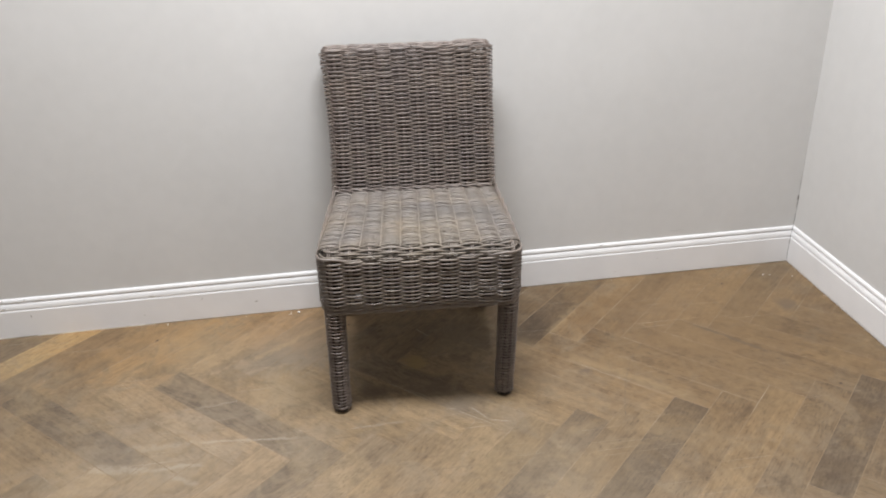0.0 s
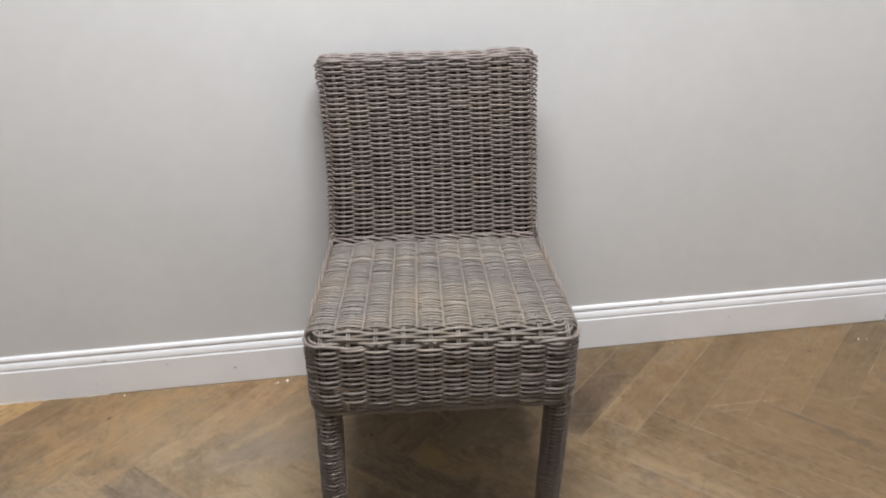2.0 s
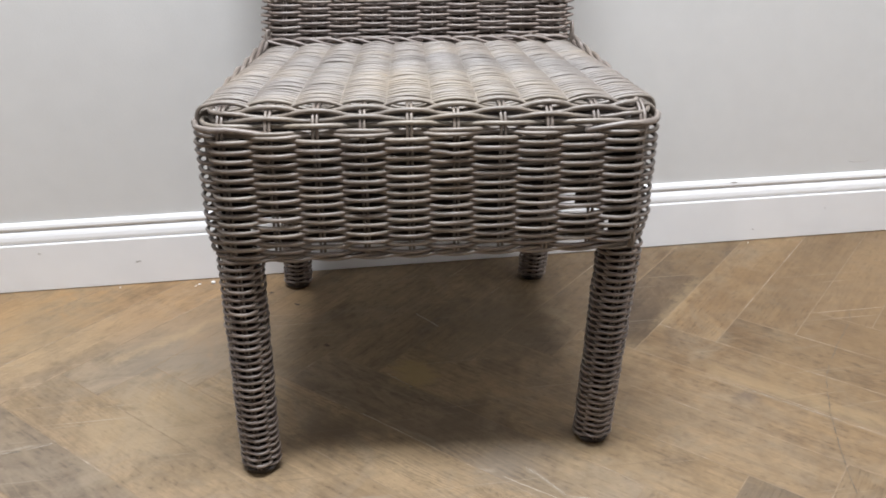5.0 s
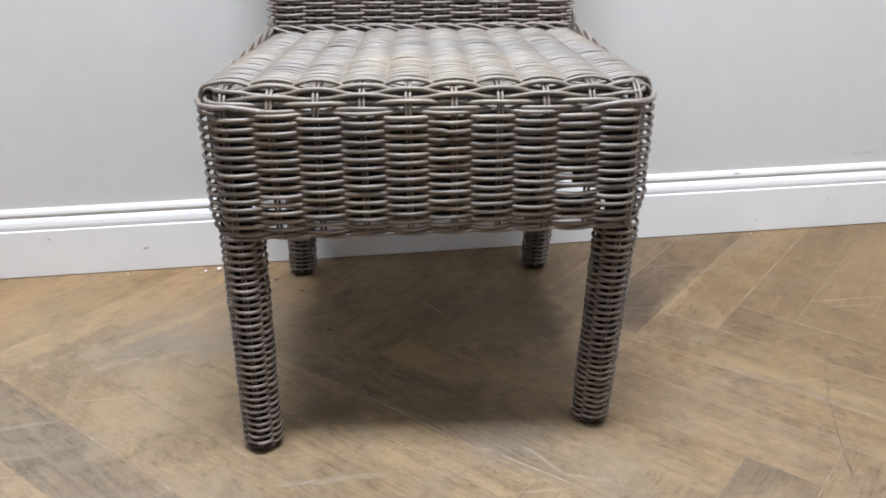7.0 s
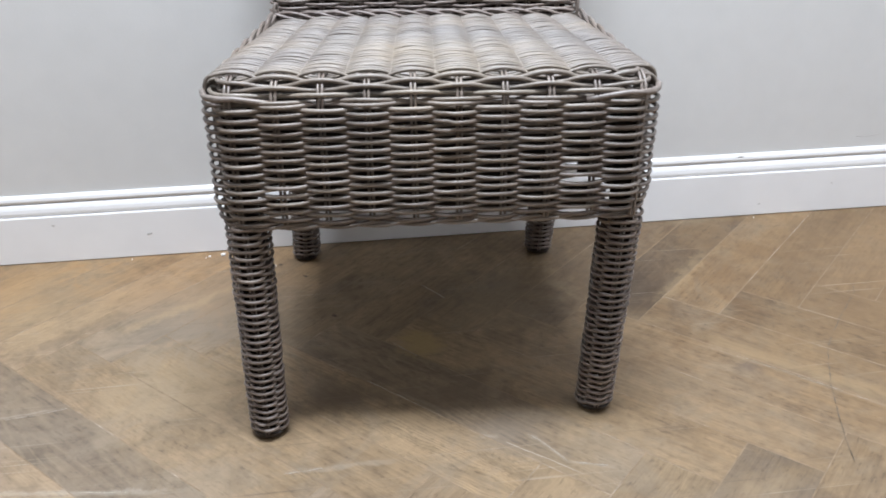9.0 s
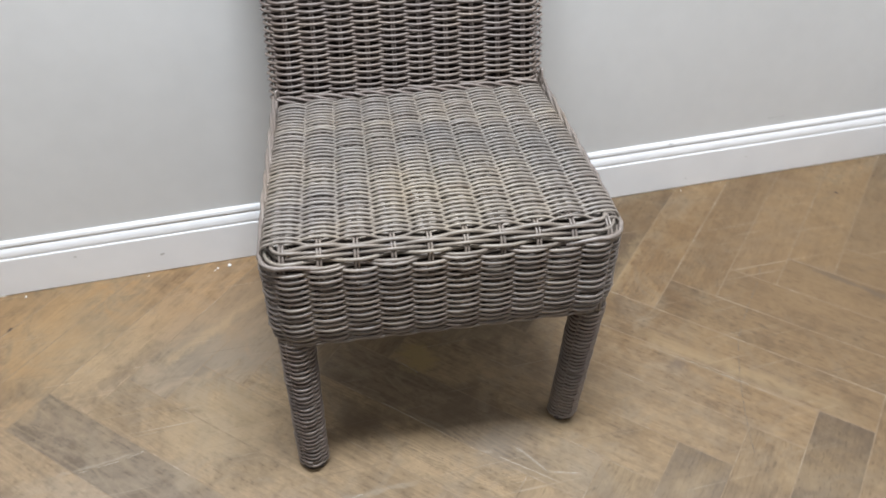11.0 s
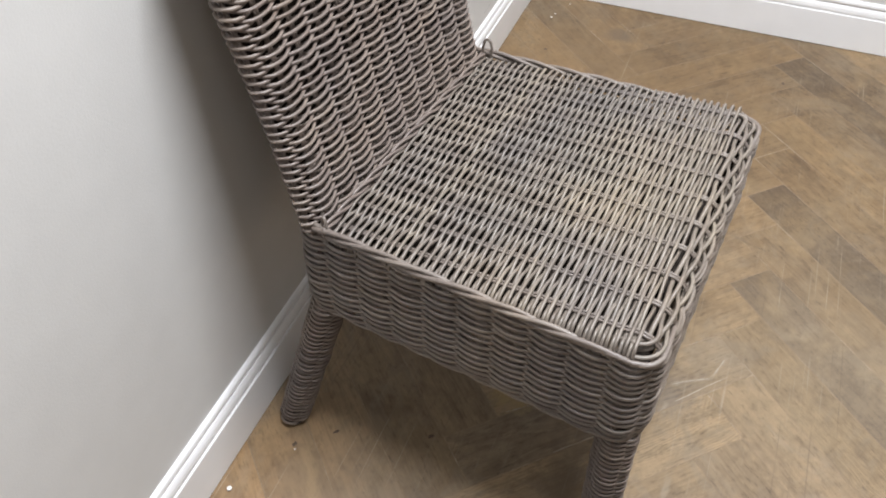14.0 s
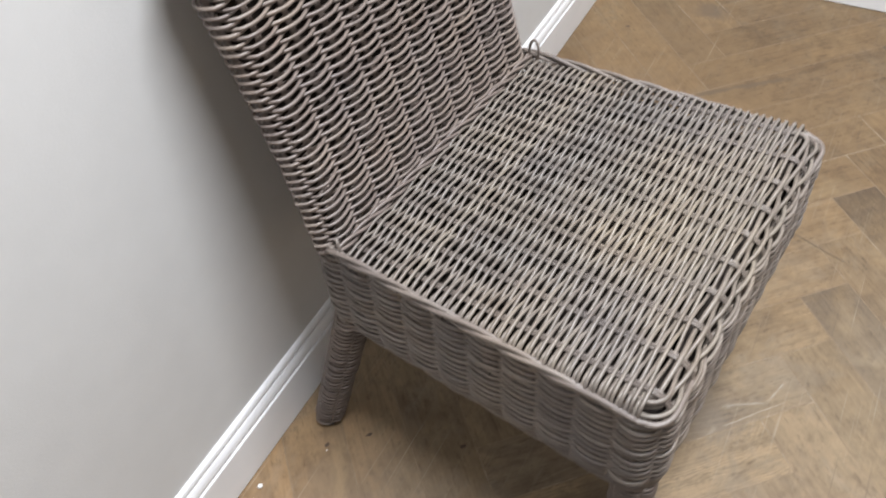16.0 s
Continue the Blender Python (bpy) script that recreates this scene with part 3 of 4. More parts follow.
def tuck(z):
    """The apron draws in a little towards its lower edge."""
    return 0.008 * min(1.0, max(0.0, (0.338 - z) / 0.028)) ** 1.5


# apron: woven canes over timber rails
apron = part("apron", box(CU - 0.152, CU + 0.118, 0.006, 0.022, 0.312, 0.442, 0.002), SHADED_CORE_WOOD, chair, "deep woven rattan apron over timber coloured dark as shade, see-through beside the front legs")
# rails sized to close the weave with painted-in shade around the see-through spots
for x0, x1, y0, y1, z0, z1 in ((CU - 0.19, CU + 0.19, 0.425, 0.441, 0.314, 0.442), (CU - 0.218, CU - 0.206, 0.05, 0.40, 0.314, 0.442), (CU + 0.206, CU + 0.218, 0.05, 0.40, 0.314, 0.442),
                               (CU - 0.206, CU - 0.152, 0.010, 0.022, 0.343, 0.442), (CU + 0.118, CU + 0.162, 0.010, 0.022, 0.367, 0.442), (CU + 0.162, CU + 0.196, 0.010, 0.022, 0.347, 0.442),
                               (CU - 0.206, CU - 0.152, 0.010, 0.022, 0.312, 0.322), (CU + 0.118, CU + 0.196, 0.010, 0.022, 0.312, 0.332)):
    part("rail", box(x0, x1, y0, y1, z0, z1, 0.002), SHADED_CORE_WOOD, apron, "timber rail inside the apron, coloured dark as shade")
st = Strands()
woven_tube(st, np.arange(0.3105, 0.4500, 0.0050), lambda z: (AC, AV, AW - tuck(z), AD - tuck(z), 0.034), 40, 0.0052, 0.0025,
           gaps=((-0.185, 0.345, 0.013, 0.0008), (0.160, 0.356, 0.015, 0.0010)), narrow=True, sag=lambda x, z: sag(x) * np.clip((0.45 - z) / 0.14, 0, 1))
st.each("cane", CANE, apron)

st = Strands()
n = 40 * 6
p, nn, per = rounded(AW - 0.008, AD - 0.008, 0.034, n)
k = np.arange(n) / 6
for ph in (0, np.pi):
    off = 0.0020 * np.cos(np.pi * k + ph)
    hz = 0.3052 + sag(p[:, 0]) + 0.0024 * np.sin(np.pi * k + ph)
    st.add(np.stack([p[:, 0] + AC + nn[:, 0] * off, p[:, 1] + AV + nn[:, 1] * off, hz], 1), 0.0024, True, narrow=True)
st.build("lower_border", CANE, apron)

st = Strands(6)
for s in range(40):
    i = (s * 6 + 3) % n
    if nn[i, 1] < -0.8:
        continue
    tang = np.array([-nn[i, 1], nn[i, 0]])
    for side in (-1, 1):
        xy = p[i] + nn[i] * 0.001 + tang * side * 0.0022 + (AC, AV)
        st.add([(xy[0], xy[1], z) for z in np.linspace(0.303 + sag(xy[0]), 0.450, 5)], 0.0016, up=(1, 0, 0), narrow=True)
st.each("stake", CANE, apron)

# seat: canes run across, stakes run from the back over the front edge and down
PITCH = 0.0493
COLS = [CU + (i - 4.5) * PITCH for i in range(10)]
FLAT, ROLL = 0.3915, 0.026


def crown(u, s):
    """The seat sinks towards the backrest and stands a little higher in the middle."""
    back = min(1.0, max(0.0, (FLAT - s) / FLAT))
    return 0.003 * (1 - (u / 0.25) ** 2) * min(1.0, 4 * back) - 0.023 * back


def seat_profile(s):
    """Distance along the seat from the back: v, z and the outward direction."""
    if s < FLAT:
        return 0.403 - s, SEAT_Z, 0.0, 1.0
    a = (s - FLAT) / ROLL
    v0 = 0.403 - FLAT
    if a < math.pi / 2:
        return v0 - ROLL * math.sin(a), SEAT_Z - ROLL + ROLL * math.cos(a), -math.sin(a), math.cos(a)
    return v0 - ROLL - 0.001, SEAT_Z - ROLL - (s - FLAT - ROLL * math.pi / 2), -1.0, 0.0


def seat_weft(st, s, sign, radius, amp=0.0050, sunk=0.0, corner=False):
    """One cane across the seat; its ends roll over the sides, or turn the front corners."""
    reach = 0.2135 / PITCH if corner else 4.5 + 2 / 6
    us = np.linspace(-reach - 0.04, reach - 0.12, 59)
    v, z, ov, oz = seat_profile(s)
    wob = rng.normal(0, 1, 13)
    c = np.cos(np.pi * (us + 4.5))
    off = sign * amp * np.sign(c) * np.abs(c) ** 0.72 * (1 + 0.12 * np.interp(us, np.linspace(-5, 5, 13), wob)) - sunk
    ds = 0.0006 * np.interp(us, np.linspace(-5, 5, 13), np.roll(wob, 4))
    pts = [(CU + u * PITCH, v + ov * o - oz * d, z + oz * (o + crown(u * PITCH, s)) + ov * d) for u, o, d in zip(us, off, ds)]
    for e in (-1, 1):
        end = pts[0] if e < 0 else pts[-1]
        if corner:
            cy = 0.0155
            rad = cy - end[1]
            add = [(end[0] + e * rad * math.sin(radians(a)), cy - rad * math.cos(radians(a)), end[2]) for a in range(12, 97, 12)]
            add += [(end[0] + e * (rad - 0.001), cy + 0.012, end[2] - 0.003), (end[0] + e * (rad - 0.004), cy + 0.024, end[2] - 0.010)]
        else:
            add = [(end[0] + e * 0.010 * math.sin(radians(a)), end[1], end[2] - 0.013 * (1 - math.cos(radians(a)))) for a in (25, 50, 75, 95)]
            add.append((add[-1][0], end[1], 0.446))
        pts = add[::-1] + pts if e < 0 else pts + add
    st.add(pts, radius * (1 + 0.06 * wob[0]), up=(0, 0.3, 1), narrow=True)


seat = part("seat", box(CU - 0.212, CU + 0.212, 0.014, 0.398, 0.4350, 0.4420, 0.002), SHADED_CORE_WOOD, chair, "woven rattan seat, bleached and rubbed in patches")
st = Strands()
s, i = 0.004, 0
while s < FLAT + 0.003:
    seat_weft(st, s, 1 if i % 2 else -1, 0.0022)
    s += 0.0049
    i += 1
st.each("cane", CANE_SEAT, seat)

st = Strands()
for k, s in enumerate((0.0085, 0.0152, 0.0220, 0.0288, 0.0354)):
    seat_weft(st, FLAT + s, 1 if (i + k) % 2 else -1, 0.0028, 0.0046, 0.0005, True)
st.build("front_edge", CANE_SEAT, seat, "twined canes along the rounded front edge")

st = Strands(6)
for u in COLS:
    for side in (-1, 1):
        pts = []
        for s in np.arange(0.0, 0.64, 0.008):
            v, z, ov, oz = seat_profile(s)
            if z > 0.303 + sag(u):
                pts.append((u + side * 0.0022, v + ov * (-0.003 if z < SEAT_Z - ROLL else 0.001), z + oz * (crown(u, s) - (0.001 if s < FLAT - 0.01 else -0.0005))))
        st.add(pts, 0.0018, up=(1, 0, 0), narrow=True)
st.each("stake", CANE, seat)


# rim canes along both sides and round the front corners
def rim_path(e):
    pts = []
    for t in np.linspace(0, 1, 60):
        pts.append((AC + e * 0.2488, 0.418 - 0.410 * t, 0.4555))
    for a in np.linspace(8, 90, 14):
        pts.append((AC + e * (0.2185 + 0.0285 * math.cos(radians(a))), 0.008 - 0.0260 * math.sin(radians(a)), 0.455 - 0.001 * a / 90))
    for u in np.linspace(0.210, 0.165, 6):
        pts.append((AC + e * u, -0.0180 + 0.003 * (0.21 - u) / 0.045, 0.454 - 0.008 * (0.21 - u) / 0.045))
    return np.array(pts)


for e in (-1, 1):
    st = Strands()
    base = rim_path(e)
    t = np.linspace(0, 1, len(base))
    for ph, rr, cut in ((0, 0.0033, 0), (2.1, 0.0031, 4), (4.2, 0.0029, 8)):
        q = base.copy()
        fade = np.clip((0.75 - t) * 5, 0.15, 1)
        q[:, 0] += e * 0.0028 * np.cos(21 * t + ph) * fade
        q[:, 2] += 0.0048 * np.sin(21 * t + ph) * fade
        st.add(q[: len(q) - cut], rr, up=(0, 0, 1), narrow=True)
    st.build("rim", CANE, chair, "twisted cane rim along one side of the seat")


# backrest: woven round a timber core, leaning back until its top touches the wall
def back_shape(z):
    """Centre, width, depth and corner radius; the sides flare towards the top."""
    t = (z - 0.46) / 0.36
    left, right = -0.2365 + 0.0210 * t - 0.0325 * t * t, 0.2205 - 0.004 * t + 0.003 * t * t
    d = 0.032 + 0.008 * t
    return ((left + right) / 2, 0.4124 + 0.0872 * t + d / 2, right - left, d, 0.020)


BACK_TOP = 0.8270


def top_edge(x, z):
    """The top corners are rounded off, and one end stands a little proud where the border overlaps."""
    cx, cy, w, d, r = back_shape(0.82)
    hold = np.clip((z - 0.795) / 0.035, 0, 1)
    end = np.clip((np.abs(x - cx) - w / 2 + 0.024) / 0.024, 0, 1)
    lap = np.clip((x - 0.105) / 0.03, 0, 1) - 0.4 * np.clip((x - 0.19) / 0.03, 0, 1)
    return hold * (0.0045 * lap - 0.008 * end ** 2)


verts, faces, m = [], [], 32
for z in (0.40, 0.812):
    cx, cy, w, d, r = back_shape(z)
    p, nn, per = rounded(w - 0.030, d - 0.026, 0.006, m)
    verts += [(a + cx, b + cy, z) for a, b in p]
faces = [(i, (i + 1) % m, m + (i + 1) % m, m + i) for i in range(m)] + [tuple(range(m)), tuple(range(2 * m - 1, m - 1, -1))]
back = mesh_ob("backrest", verts, faces, SHADED_CORE_WOOD, chair, False, "tall woven rattan backrest leaning back to the wall")
BN = 22
st = Strands()
LEVELS = [0.446]
while LEVELS[-1] < BACK_TOP:
    LEVELS.append(LEVELS[-1] + 0.0050 + 0.0004 * (LEVELS[-1] - 0.446) / 0.38)
woven_tube(st, LEVELS, back_shape, BN, 0.0054, 0.0022, jitter=0.0005, sag=top_edge, flat=0.85)
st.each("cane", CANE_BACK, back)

st = Strands(6)
for s in range(BN):
    rows = {-1: [], 1: []}
    for z in np.linspace(0.44, BACK_TOP, 9):
        cx, cy, w, d, r = back_shape(z)
        p, nn, per = rounded(w, d, r, BN * 6)
        i = s * 6 + 3
        tang = np.array([-nn[i, 1], nn[i, 0]])
        for side in (-1, 1):
            xy = p[i] - nn[i] * 0.0042 + tang * side * 0.0021 + (cx, cy)
            rows[side].append((xy[0], xy[1], z + top_edge(xy[0], z)))
    cx, cy, w, d, r = back_shape(BACK_TOP)
    for side in (-1, 1):
        x, y, z = rows[side][-1]
        for a in (30, 60, 85):
            f = 1 - math.cos(radians(a))
            rows[side].append((x + (cx - x) * 0.05 * f, y + (cy - y) * 0.6 * f, z + 0.0095 * math.sin(radians(a))))
        rows[side].append((x, cy, z + 0.0095))
        st.add(rows[side], 0.0017, up=(1, 0, 0))
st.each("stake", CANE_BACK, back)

# the canes of the border roll over the top, arched over each pair of stakes
st = Strands()
n = BN * 6
k = np.arange(n) / 6 - 0.5
for j, (dz, inset) in enumerate(((0.0035, 0.0012), (0.0068, 0.0045), (0.0088, 0.0090), (0.0098, 0.0140), (0.0100, 0.0190))):
    z = BACK_TOP + dz
    cx, cy, w, d, r = back_shape(BACK_TOP)
    p, nn, per = rounded(w - inset * 1.4, d - inset * 2, max(0.0035, 0.020 - inset), n)
    c = np.cos(np.pi * k) * (1 if j % 2 else -1)
    lift = 0.5 + 0.5 * j / 4
    x = p[:, 0] + cx + nn[:, 0] * c * 0.0030 * (1 - 0.6 * lift)
    y = p[:, 1] + cy + 0.0024 + nn[:, 1] * c * 0.0030 * (1 - 0.6 * lift)
    st.add(np.stack([x, y, z + top_edge(x, z) + 0.0026 * c * lift], 1), 0.0024, True)
st.build("top_border", CANE_BACK, back, "twined canes along the top edge")

st = Strands()
us = np.linspace(-0.238, 0.214, 110)
for ph in (0, 2.1, 4.2):
    st.add([(u, 0.4030 + 0.0030 * math.cos(u * 62 + ph), 0.4560 + 0.0050 * math.sin(u * 62 + ph)) for u in us], 0.0024)
st.build("joint_border", CANE_BACK, back, "twisted canes where backrest and seat meet")


# loops of cane left standing at the rear corners
def loop(u, v, z, h, w, turn=0.0):
    st = Strands()
    pts = []
    for a in np.linspace(0, 360, 28):
        r = w * math.sin(radians(a))
        pts.append((u + r * math.sin(turn), v + r * math.cos(turn), z + h * (0.5 - 0.5 * math.cos(radians(a)))))
    st.add(pts, 0.0021, up=(math.cos(turn), -math.sin(turn), 0))
    return st.build("tie_loop", CANE, chair, "small standing loop of cane at a rear corner")


loop(0.2190, 0.398, 0.446, 0.036, 0.0075)
loop(-0.2300, 0.404, 0.446, 0.028, 0.0045, 0.5)


# legs
def leg(top, foot, high):
    def shape(z):
        t = min(1.0, z / 0.30)
        w = 0.0372 + 0.003 * t
        return (foot[0] + (top[0] - foot[0]) * t, foot[1] + (top[1] - foot[1]) * t, w, w, 0.0170)

    verts, faces, m = [], [], 24
    for z in (0.006, 0.30, high):
        cx, cy, w, d, r = shape(z)
        p, nn, per = rounded(w - 0.012, d - 0.012, 0.011, m)
        verts += [(a + cx, b + cy, z) for a, b in p]
    for k in (0, 1):
        faces += [(k * m + i, k * m + (i + 1) % m, (k + 1) * m + (i + 1) % m, (k + 1) * m + i) for i in range(m)]
    faces += [tuple(range(m)), tuple(range(3 * m - 1, 2 * m - 1, -1))]
    pole = mesh_ob("leg", verts, faces, SHADED_CORE_WOOD, chair, False, "leg wrapped in woven rattan")
    st = Strands()
    woven_tube(st, np.arange(0.013, 0.308, 0.0047), shape, 4, 0.0045, 0.0022, steps=10, jitter=0.0003, shift=0.0)
    # darker backrest cane, so the legs' shade sits in their colour
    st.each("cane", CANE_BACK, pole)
    st = Strands(6)
    p0, nn, per = rounded(0.0372, 0.0372, 0.0170, 40)
    for i in (0, 10, 20, 30):
        tang = np.array([-nn[i, 1], nn[i, 0]])
        for side in (-1, 1):
            rows = []
            for z in (0.008, 0.1, 0.2, 0.30):
                cx, cy, w, d, r = shape(z)
                xy = p0[i] * (w / 0.0372) + tang * side * 0.002 + (cx, cy)
                rows.append((xy[0], xy[1], z))
            st.add(rows, 0.0015, up=(1, 0, 0))
    st.each("stake", CANE_BACK, pole)
    verts, faces = [], []
    for z, gr in ((0.0, -0.004), (0.003, 0.0), (0.009, 0.0015), (0.013, -0.003)):
        cx, cy, w, d, r = shape(z)
        p, nn, per = rounded(w + 2 * gr, d + 2 * gr, 0.014, m)
        verts += [(a + cx, b + cy, z) for a, b in p]
    for k in range(3):
        faces += [(k * m + i, k * m + (i + 1) % m, (k + 1) * m + (i + 1) % m, (k + 1) * m + i) for i in range(m)]
    faces += [tuple(range(m)), tuple(range(4 * m - 1, 3 * m - 1, -1))]
    mesh_ob("foot", verts, faces, DARK_GLIDE, pole, False, "dark brown foot cap")


leg((-0.2225, 0.010), (-0.2250, 0.006), 0.437)
leg((0.2130, 0.010), (0.2080, 0.046), 0.437)
leg((-0.2100, 0.424), (-0.2320, 0.509), 0.33)
leg((0.1960, 0.428), (0.1930, 0.517), 0.33)

# ---- marks and crumbs ----


def crumb(x, y, r, z=0.0):
    bm = bmesh.new()
    bmesh.ops.create_icosphere(bm, subdivisions=1, radius=r)
    for v in bm.verts:
        v.co *= 0.7 + 0.5 * random.random()
        v.co.z *= 0.6
    lo = min(v.co.z for v in bm.verts)
    for v in bm.verts:
        v.co.z -= lo
    ob = part("plaster_crumb", bm, CRUMB)
    ob.matrix_world = pose(x, y, z)
    return tagged(ob, "tiny white plaster crumb lying on the oak floor", "crumb", "crumbs on the floor")


for x, y, r in ((-0.436, -0.020, 0.0046), (-0.460, -0.021, 0.0026), (-0.466, -0.026, 0.0016), (1.106, -0.079, 0.0028), (1.127, -0.083, 0.0020), (1.196, -0.106, 0.0018),
                (-0.840, -0.014, 0.0026), (-0.60, -0.010, 0.0016), (0.60, -0.012, 0.0018), (-0.338, -0.078, 0.0016)):
    crumb(x, y, r)


def stroke(pts, wide, broken, seed):
    """Flat, ragged marks along a line on the floor: short slivers with gaps between them."""
    r = random.Random(seed)
    p = [Vector((x, y, 0)) for x, y in pts]
    verts, faces = [], []
    for a, b in zip(p, p[1:]):
        d = b - a
        side = Vector((-d.y, d.x, 0)).normalized()
        t = 0.0
        while t < 1.0:
            ln = r.uniform(0.012, 0.040) / d.length
            t1 = min(1.0, t + ln)
            if r.random() > broken:
                off = side * r.uniform(-0.4, 0.4) * wide
                w = wide * r.uniform(0.25, 0.7)
                q = [a + d * t + off, a + d * (t + t1) / 2 + off + side * w, a + d * t1 + off * 0.5, a + d * (t + t1) / 2 + off - side * w]
                n = len(verts)
                verts += [(v.x, v.y, 0.0006) for v in q]
                faces.append((n, n + 3, n + 2, n + 1))
            t = t + 0.55 * ln
    return verts, faces


SCUFFS = [[(-0.088, -0.184), (-0.055, -0.237)], [(-0.153, -0.360), (-0.117, -0.404)], [(0.003, -0.601), (0.018, -0.622), (0.042, -0.664), (0.089, -0.679)],
          [(-0.712, -0.477), (-0.643, -0.469), (-0.606, -0.459)], [(-0.322, -0.635), (-0.288, -0.635), (-0.261, -0.632)],
          [(-0.552, -0.633), (-0.493, -0.641)], [(0.345, -0.466), (0.485, -0.605)]]
for i, line in enumerate(SCUFFS):
    v, f = stroke(line, 0.0034 if i == 0 else 0.0016 if i < 6 else 0.0011, 0.12, i)
    tagged(mesh_ob("scuff_mark", v, f, SCUFF), "pale dry scuff rubbed into the oak boards", "scuff mark", "scuffs on the floor")

# a long dark curved scratch with broken edges
BEND = [(0.640, -0.300), (0.625, -0.327), (0.575, -0.378), (0.528, -0.431), (0.497, -0.470), (0.479, -0.503), (0.452, -0.556), (0.431, -0.607), (0.409, -0.664), (0.392, -0.717)]
v, f = stroke(BEND, 0.0017, 0.10, 31)
tagged(mesh_ob("curved_scratch", v, f, SCRATCH), "long dark curved scratch across the oak boards", "scratch")

# knots and stains in the boards
def stain(x, y, rx, ry, turn, mat, seed):
    r = random.Random(seed)
    n = 18
    verts = [(0, 0, 0)]
    for k in range(n):
        a = 2 * math.pi * k / n
        q = r.uniform(0.65, 1.1)
        verts.append((rx * q * math.cos(a), ry * q * math.sin(a), 0))
    ob = mesh_ob("knot_mark", verts, [(0, 1 + k, 1 + (k + 1) % n) for k in range(n)], mat)
    ob.matrix_world = pose(x, y, 0.0005, 0, 0, turn)
    return tagged(ob, "small dark knot mark in the oak floor", "knot", "knots in the floor")


KNOT = plain("knot_brown", (0.085, 0.058, 0.040), 0.6, 0.3, 0.3, 200.0)
for i, (x, y, rx, ry, t) in enumerate(((1.010, -0.691, 0.005, 0.004, 30), (-0.238, -0.267, 0.006, 0.004, -45), (-0.330, -0.073, 0.005, 0.0035, 0), (-0.861, -0.102, 0.007, 0.004, 45), (0.946, -0.109, 0.006, 0.004, -45), (-0.285, -0.124, 0.006, 0.003, -45))):
    stain(x, y, rx, ry, t, KNOT, i)

# opened seam in the wall corner and along the mitre of the skirting
r = random.Random(5)
verts, faces, z = [], [], 0.126
while z < 0.62:
    w = r.uniform(0.0003, 0.0012) * (1.4 if z < 0.30 else 0.6)
    verts += [(WALL_X - w, WALL_Y - 0.0005, z), (WALL_X - 0.0005, WALL_Y - w, z)]
    z += r.uniform(0.008, 0.02)
faces = [(2 * i, 2 * i + 1, 2 * i + 3, 2 * i + 2) for i in range(len(verts) // 2 - 1)]
tagged(mesh_ob("wall_crack", verts, faces, CRACK), "fine dark crack in the painted wall corner", "crack")
bm = bmesh.new()
bmesh.ops.create_icosphere(bm, subdivisions=2, radius=1.0)
for v in bm.verts:
    k = 0.75 + 0.4 * r.random()
    v.co = Vector((v.co.x * 0.003 * k, v.co.y * 0.003 * k, v.co.z * 0.010 * k))
chip = part("plaster_chip", bm, CRACK)
chip.matrix_world = pose(WALL_X - 0.0005, WALL_Y - 0.0005, 0.232)
tagged(chip, "small dark chip in the plaster of the wall corner", "chip")
n = len(SKIRT)
verts = []
for d, z in SKIRT[1:]:
    verts += [(WALL_X - d - 0.0011, WALL_Y - d - 0.0003, z), (WALL_X - d - 0.0003, WALL_Y - d - 0.0011, z)]
faces = [(2 * i, 2 * i + 1, 2 * i + 3, 2 * i + 2) for i in range(len(verts) // 2 - 1)]
tagged(mesh_ob("mitre_gap", verts, faces, CRACK), "thin dark open joint where two skirting boards meet", "gap")


# knocks in the paint of the skirting and a scratch on the wall
CHIP_GREY = plain("bared_primer", (0.46, 0.44, 0.42), 0.7, 0.3, 0.15, 220.0)


def paint_chip(x, y, z, rx, rz, turn, seed):
    r = random.Random(seed)
    bm = bmesh.new()
    bmesh.ops.create_icosphere(bm, subdivisions=2, radius=1.0)
    for v in bm.verts:
        k = r.uniform(0.6, 1.1)
        v.co = Vector((v.co.x * rx * k, v.co.y * 0.0006, v.co.z * rz * k))
    ob = part("paint_chip", bm, CHIP_GREY)
    ob.matrix_world = pose(x, y, z, 0, turn, 0)
    return tagged(ob, "small grey knock in the white gloss paint of the skirting", "paint chip", "knocks in the skirting")


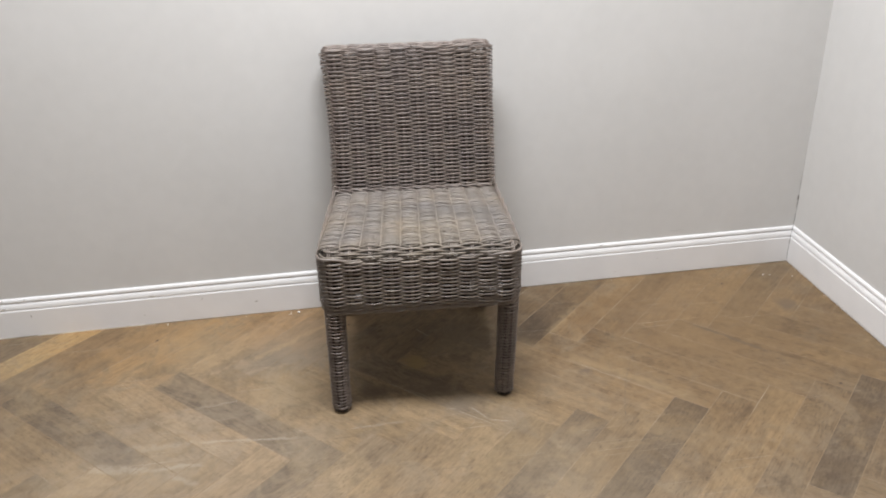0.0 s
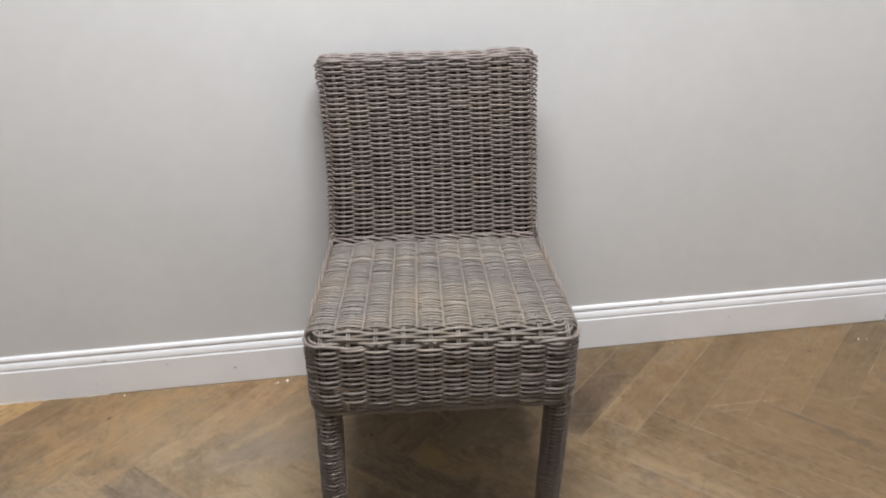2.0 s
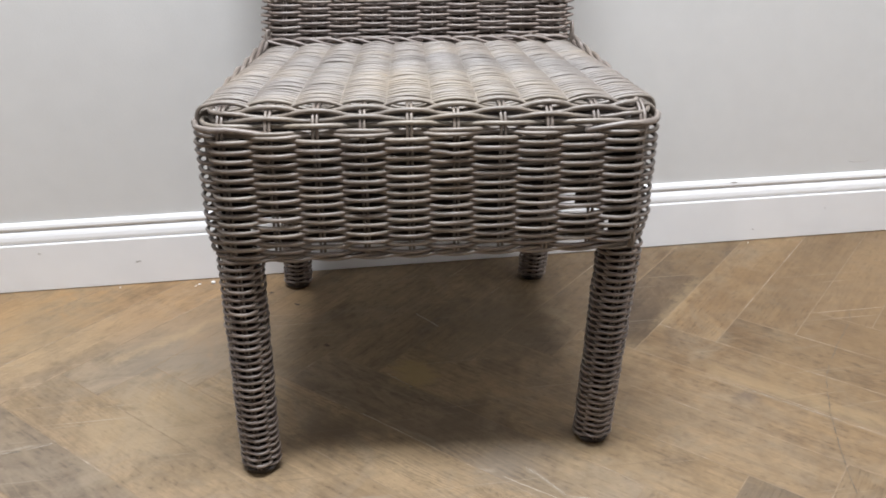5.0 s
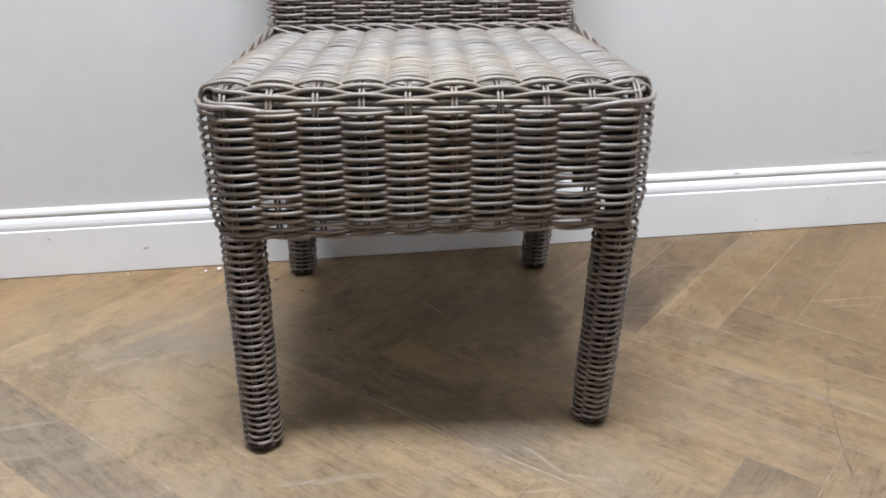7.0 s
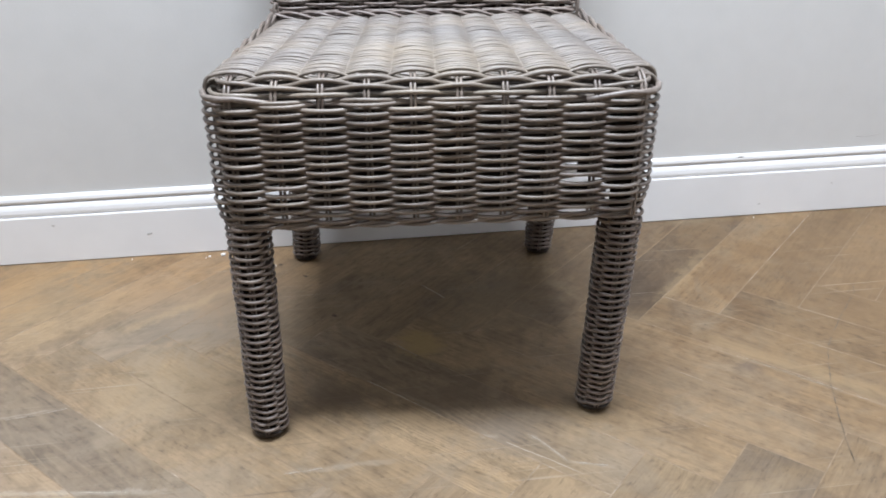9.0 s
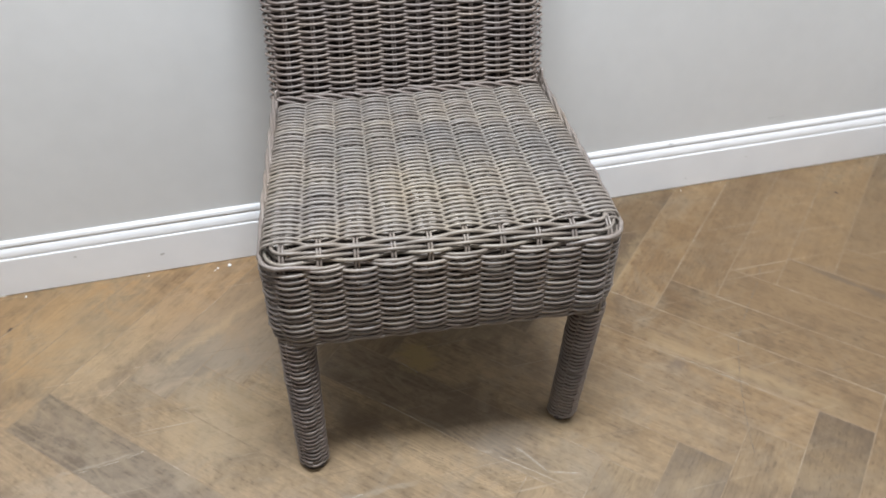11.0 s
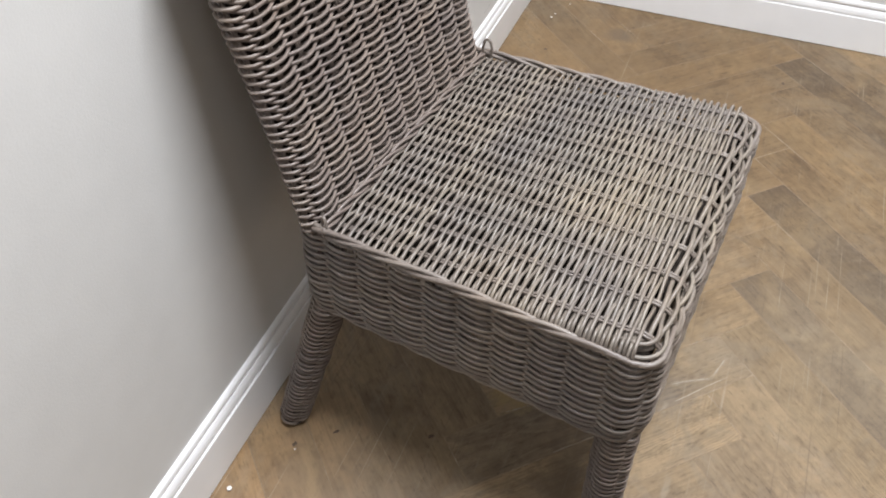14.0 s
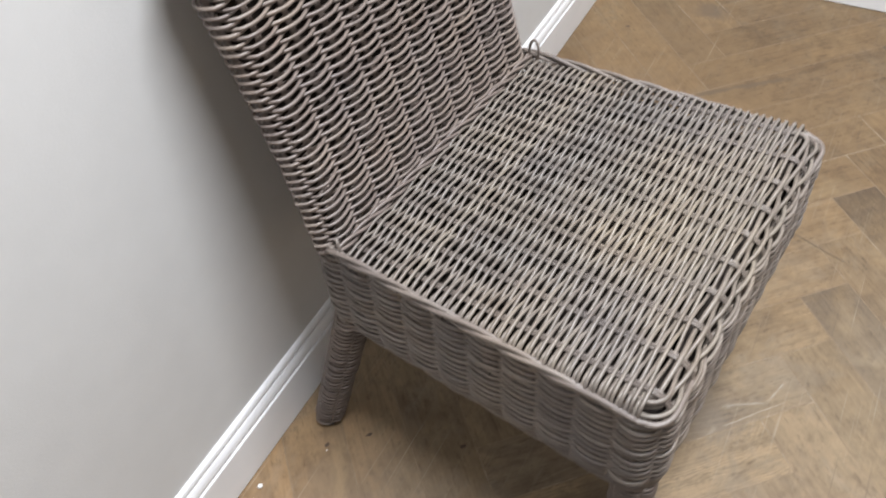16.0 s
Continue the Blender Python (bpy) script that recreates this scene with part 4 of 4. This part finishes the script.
for i, (x, y, z, rx, rz, turn) in enumerate(((-0.727, 0.0, 0.073, 0.0035, 0.0014, 20), (-0.564, 0.0, 0.045, 0.0060, 0.0022, -8), (0.613, 0.0, 0.024, 0.0030, 0.0013, 0),
                                             (0.562, 0.0064, 0.1245, 0.0070, 0.0020, 0), (0.760, 0.0, 0.060, 0.0022, 0.0012, 40), (-0.905, 0.0, 0.034, 0.0030, 0.0014, 12), (-1.306, 0.0015, 0.099, 0.0075, 0.0022, 0), (-1.233, 0.0, 0.070, 0.0014, 0.0070, 4),
                                             (-0.875, 0.0015, 0.099, 0.0085, 0.0014, 0), (-1.243, 0.0060, 0.1240, 0.0040, 0.0016, 0), (-1.306, 0.0060, 0.1240, 0.0050, 0.0018, 0))):
    paint_chip(x, y, z, rx, rz, turn, i)
st = Strands(5)
st.add([(0.800, WALL_Y, 0.151), (0.815, WALL_Y, 0.1495), (0.830, WALL_Y, 0.150), (0.847, WALL_Y, 0.152)], 0.0005, up=(0, 0, 1))
tagged(st.build("wall_scratch", CHIP_GREY, None), "faint short scratch in the grey wall paint above the skirting", "scratch")


# ragged pale filler squeezed out along the foot of the skirting
def filler(name, x0, x1, seed):
    r = random.Random(seed)
    verts, faces, x = [], [], x0
    while x < x1:
        w = r.choice((0.0004, 0.0012, 0.0020, 0.0030)) * r.uniform(0.6, 1.1)
        verts += [(x, 0.0004, 0.0005), (x, -w, 0.0005), (x, 0.0002, 0.0006 + 0.7 * w)]
        x += r.uniform(0.004, 0.016)
    for i in range(len(verts) // 3 - 1):
        for a, b in ((0, 1), (1, 2), (2, 0)):
            faces.append((3 * i + a, 3 * i + b, 3 * i + 3 + b, 3 * i + 3 + a))
    n = len(verts)
    faces += [(2, 1, 0), (n - 3, n - 2, n - 1)]
    return tagged(mesh_ob(name, verts, faces, FILLER), "ragged pale line of filler along the foot of the skirting", "filler", kind="structure")


FILLER = plain("old_filler", (0.56, 0.51, 0.44), 0.8, 0.3, 0.2, 120.0)
filler("trim_1", -1.62, -1.28, 3)
filler("trim_2", -1.23, -0.88, 4)
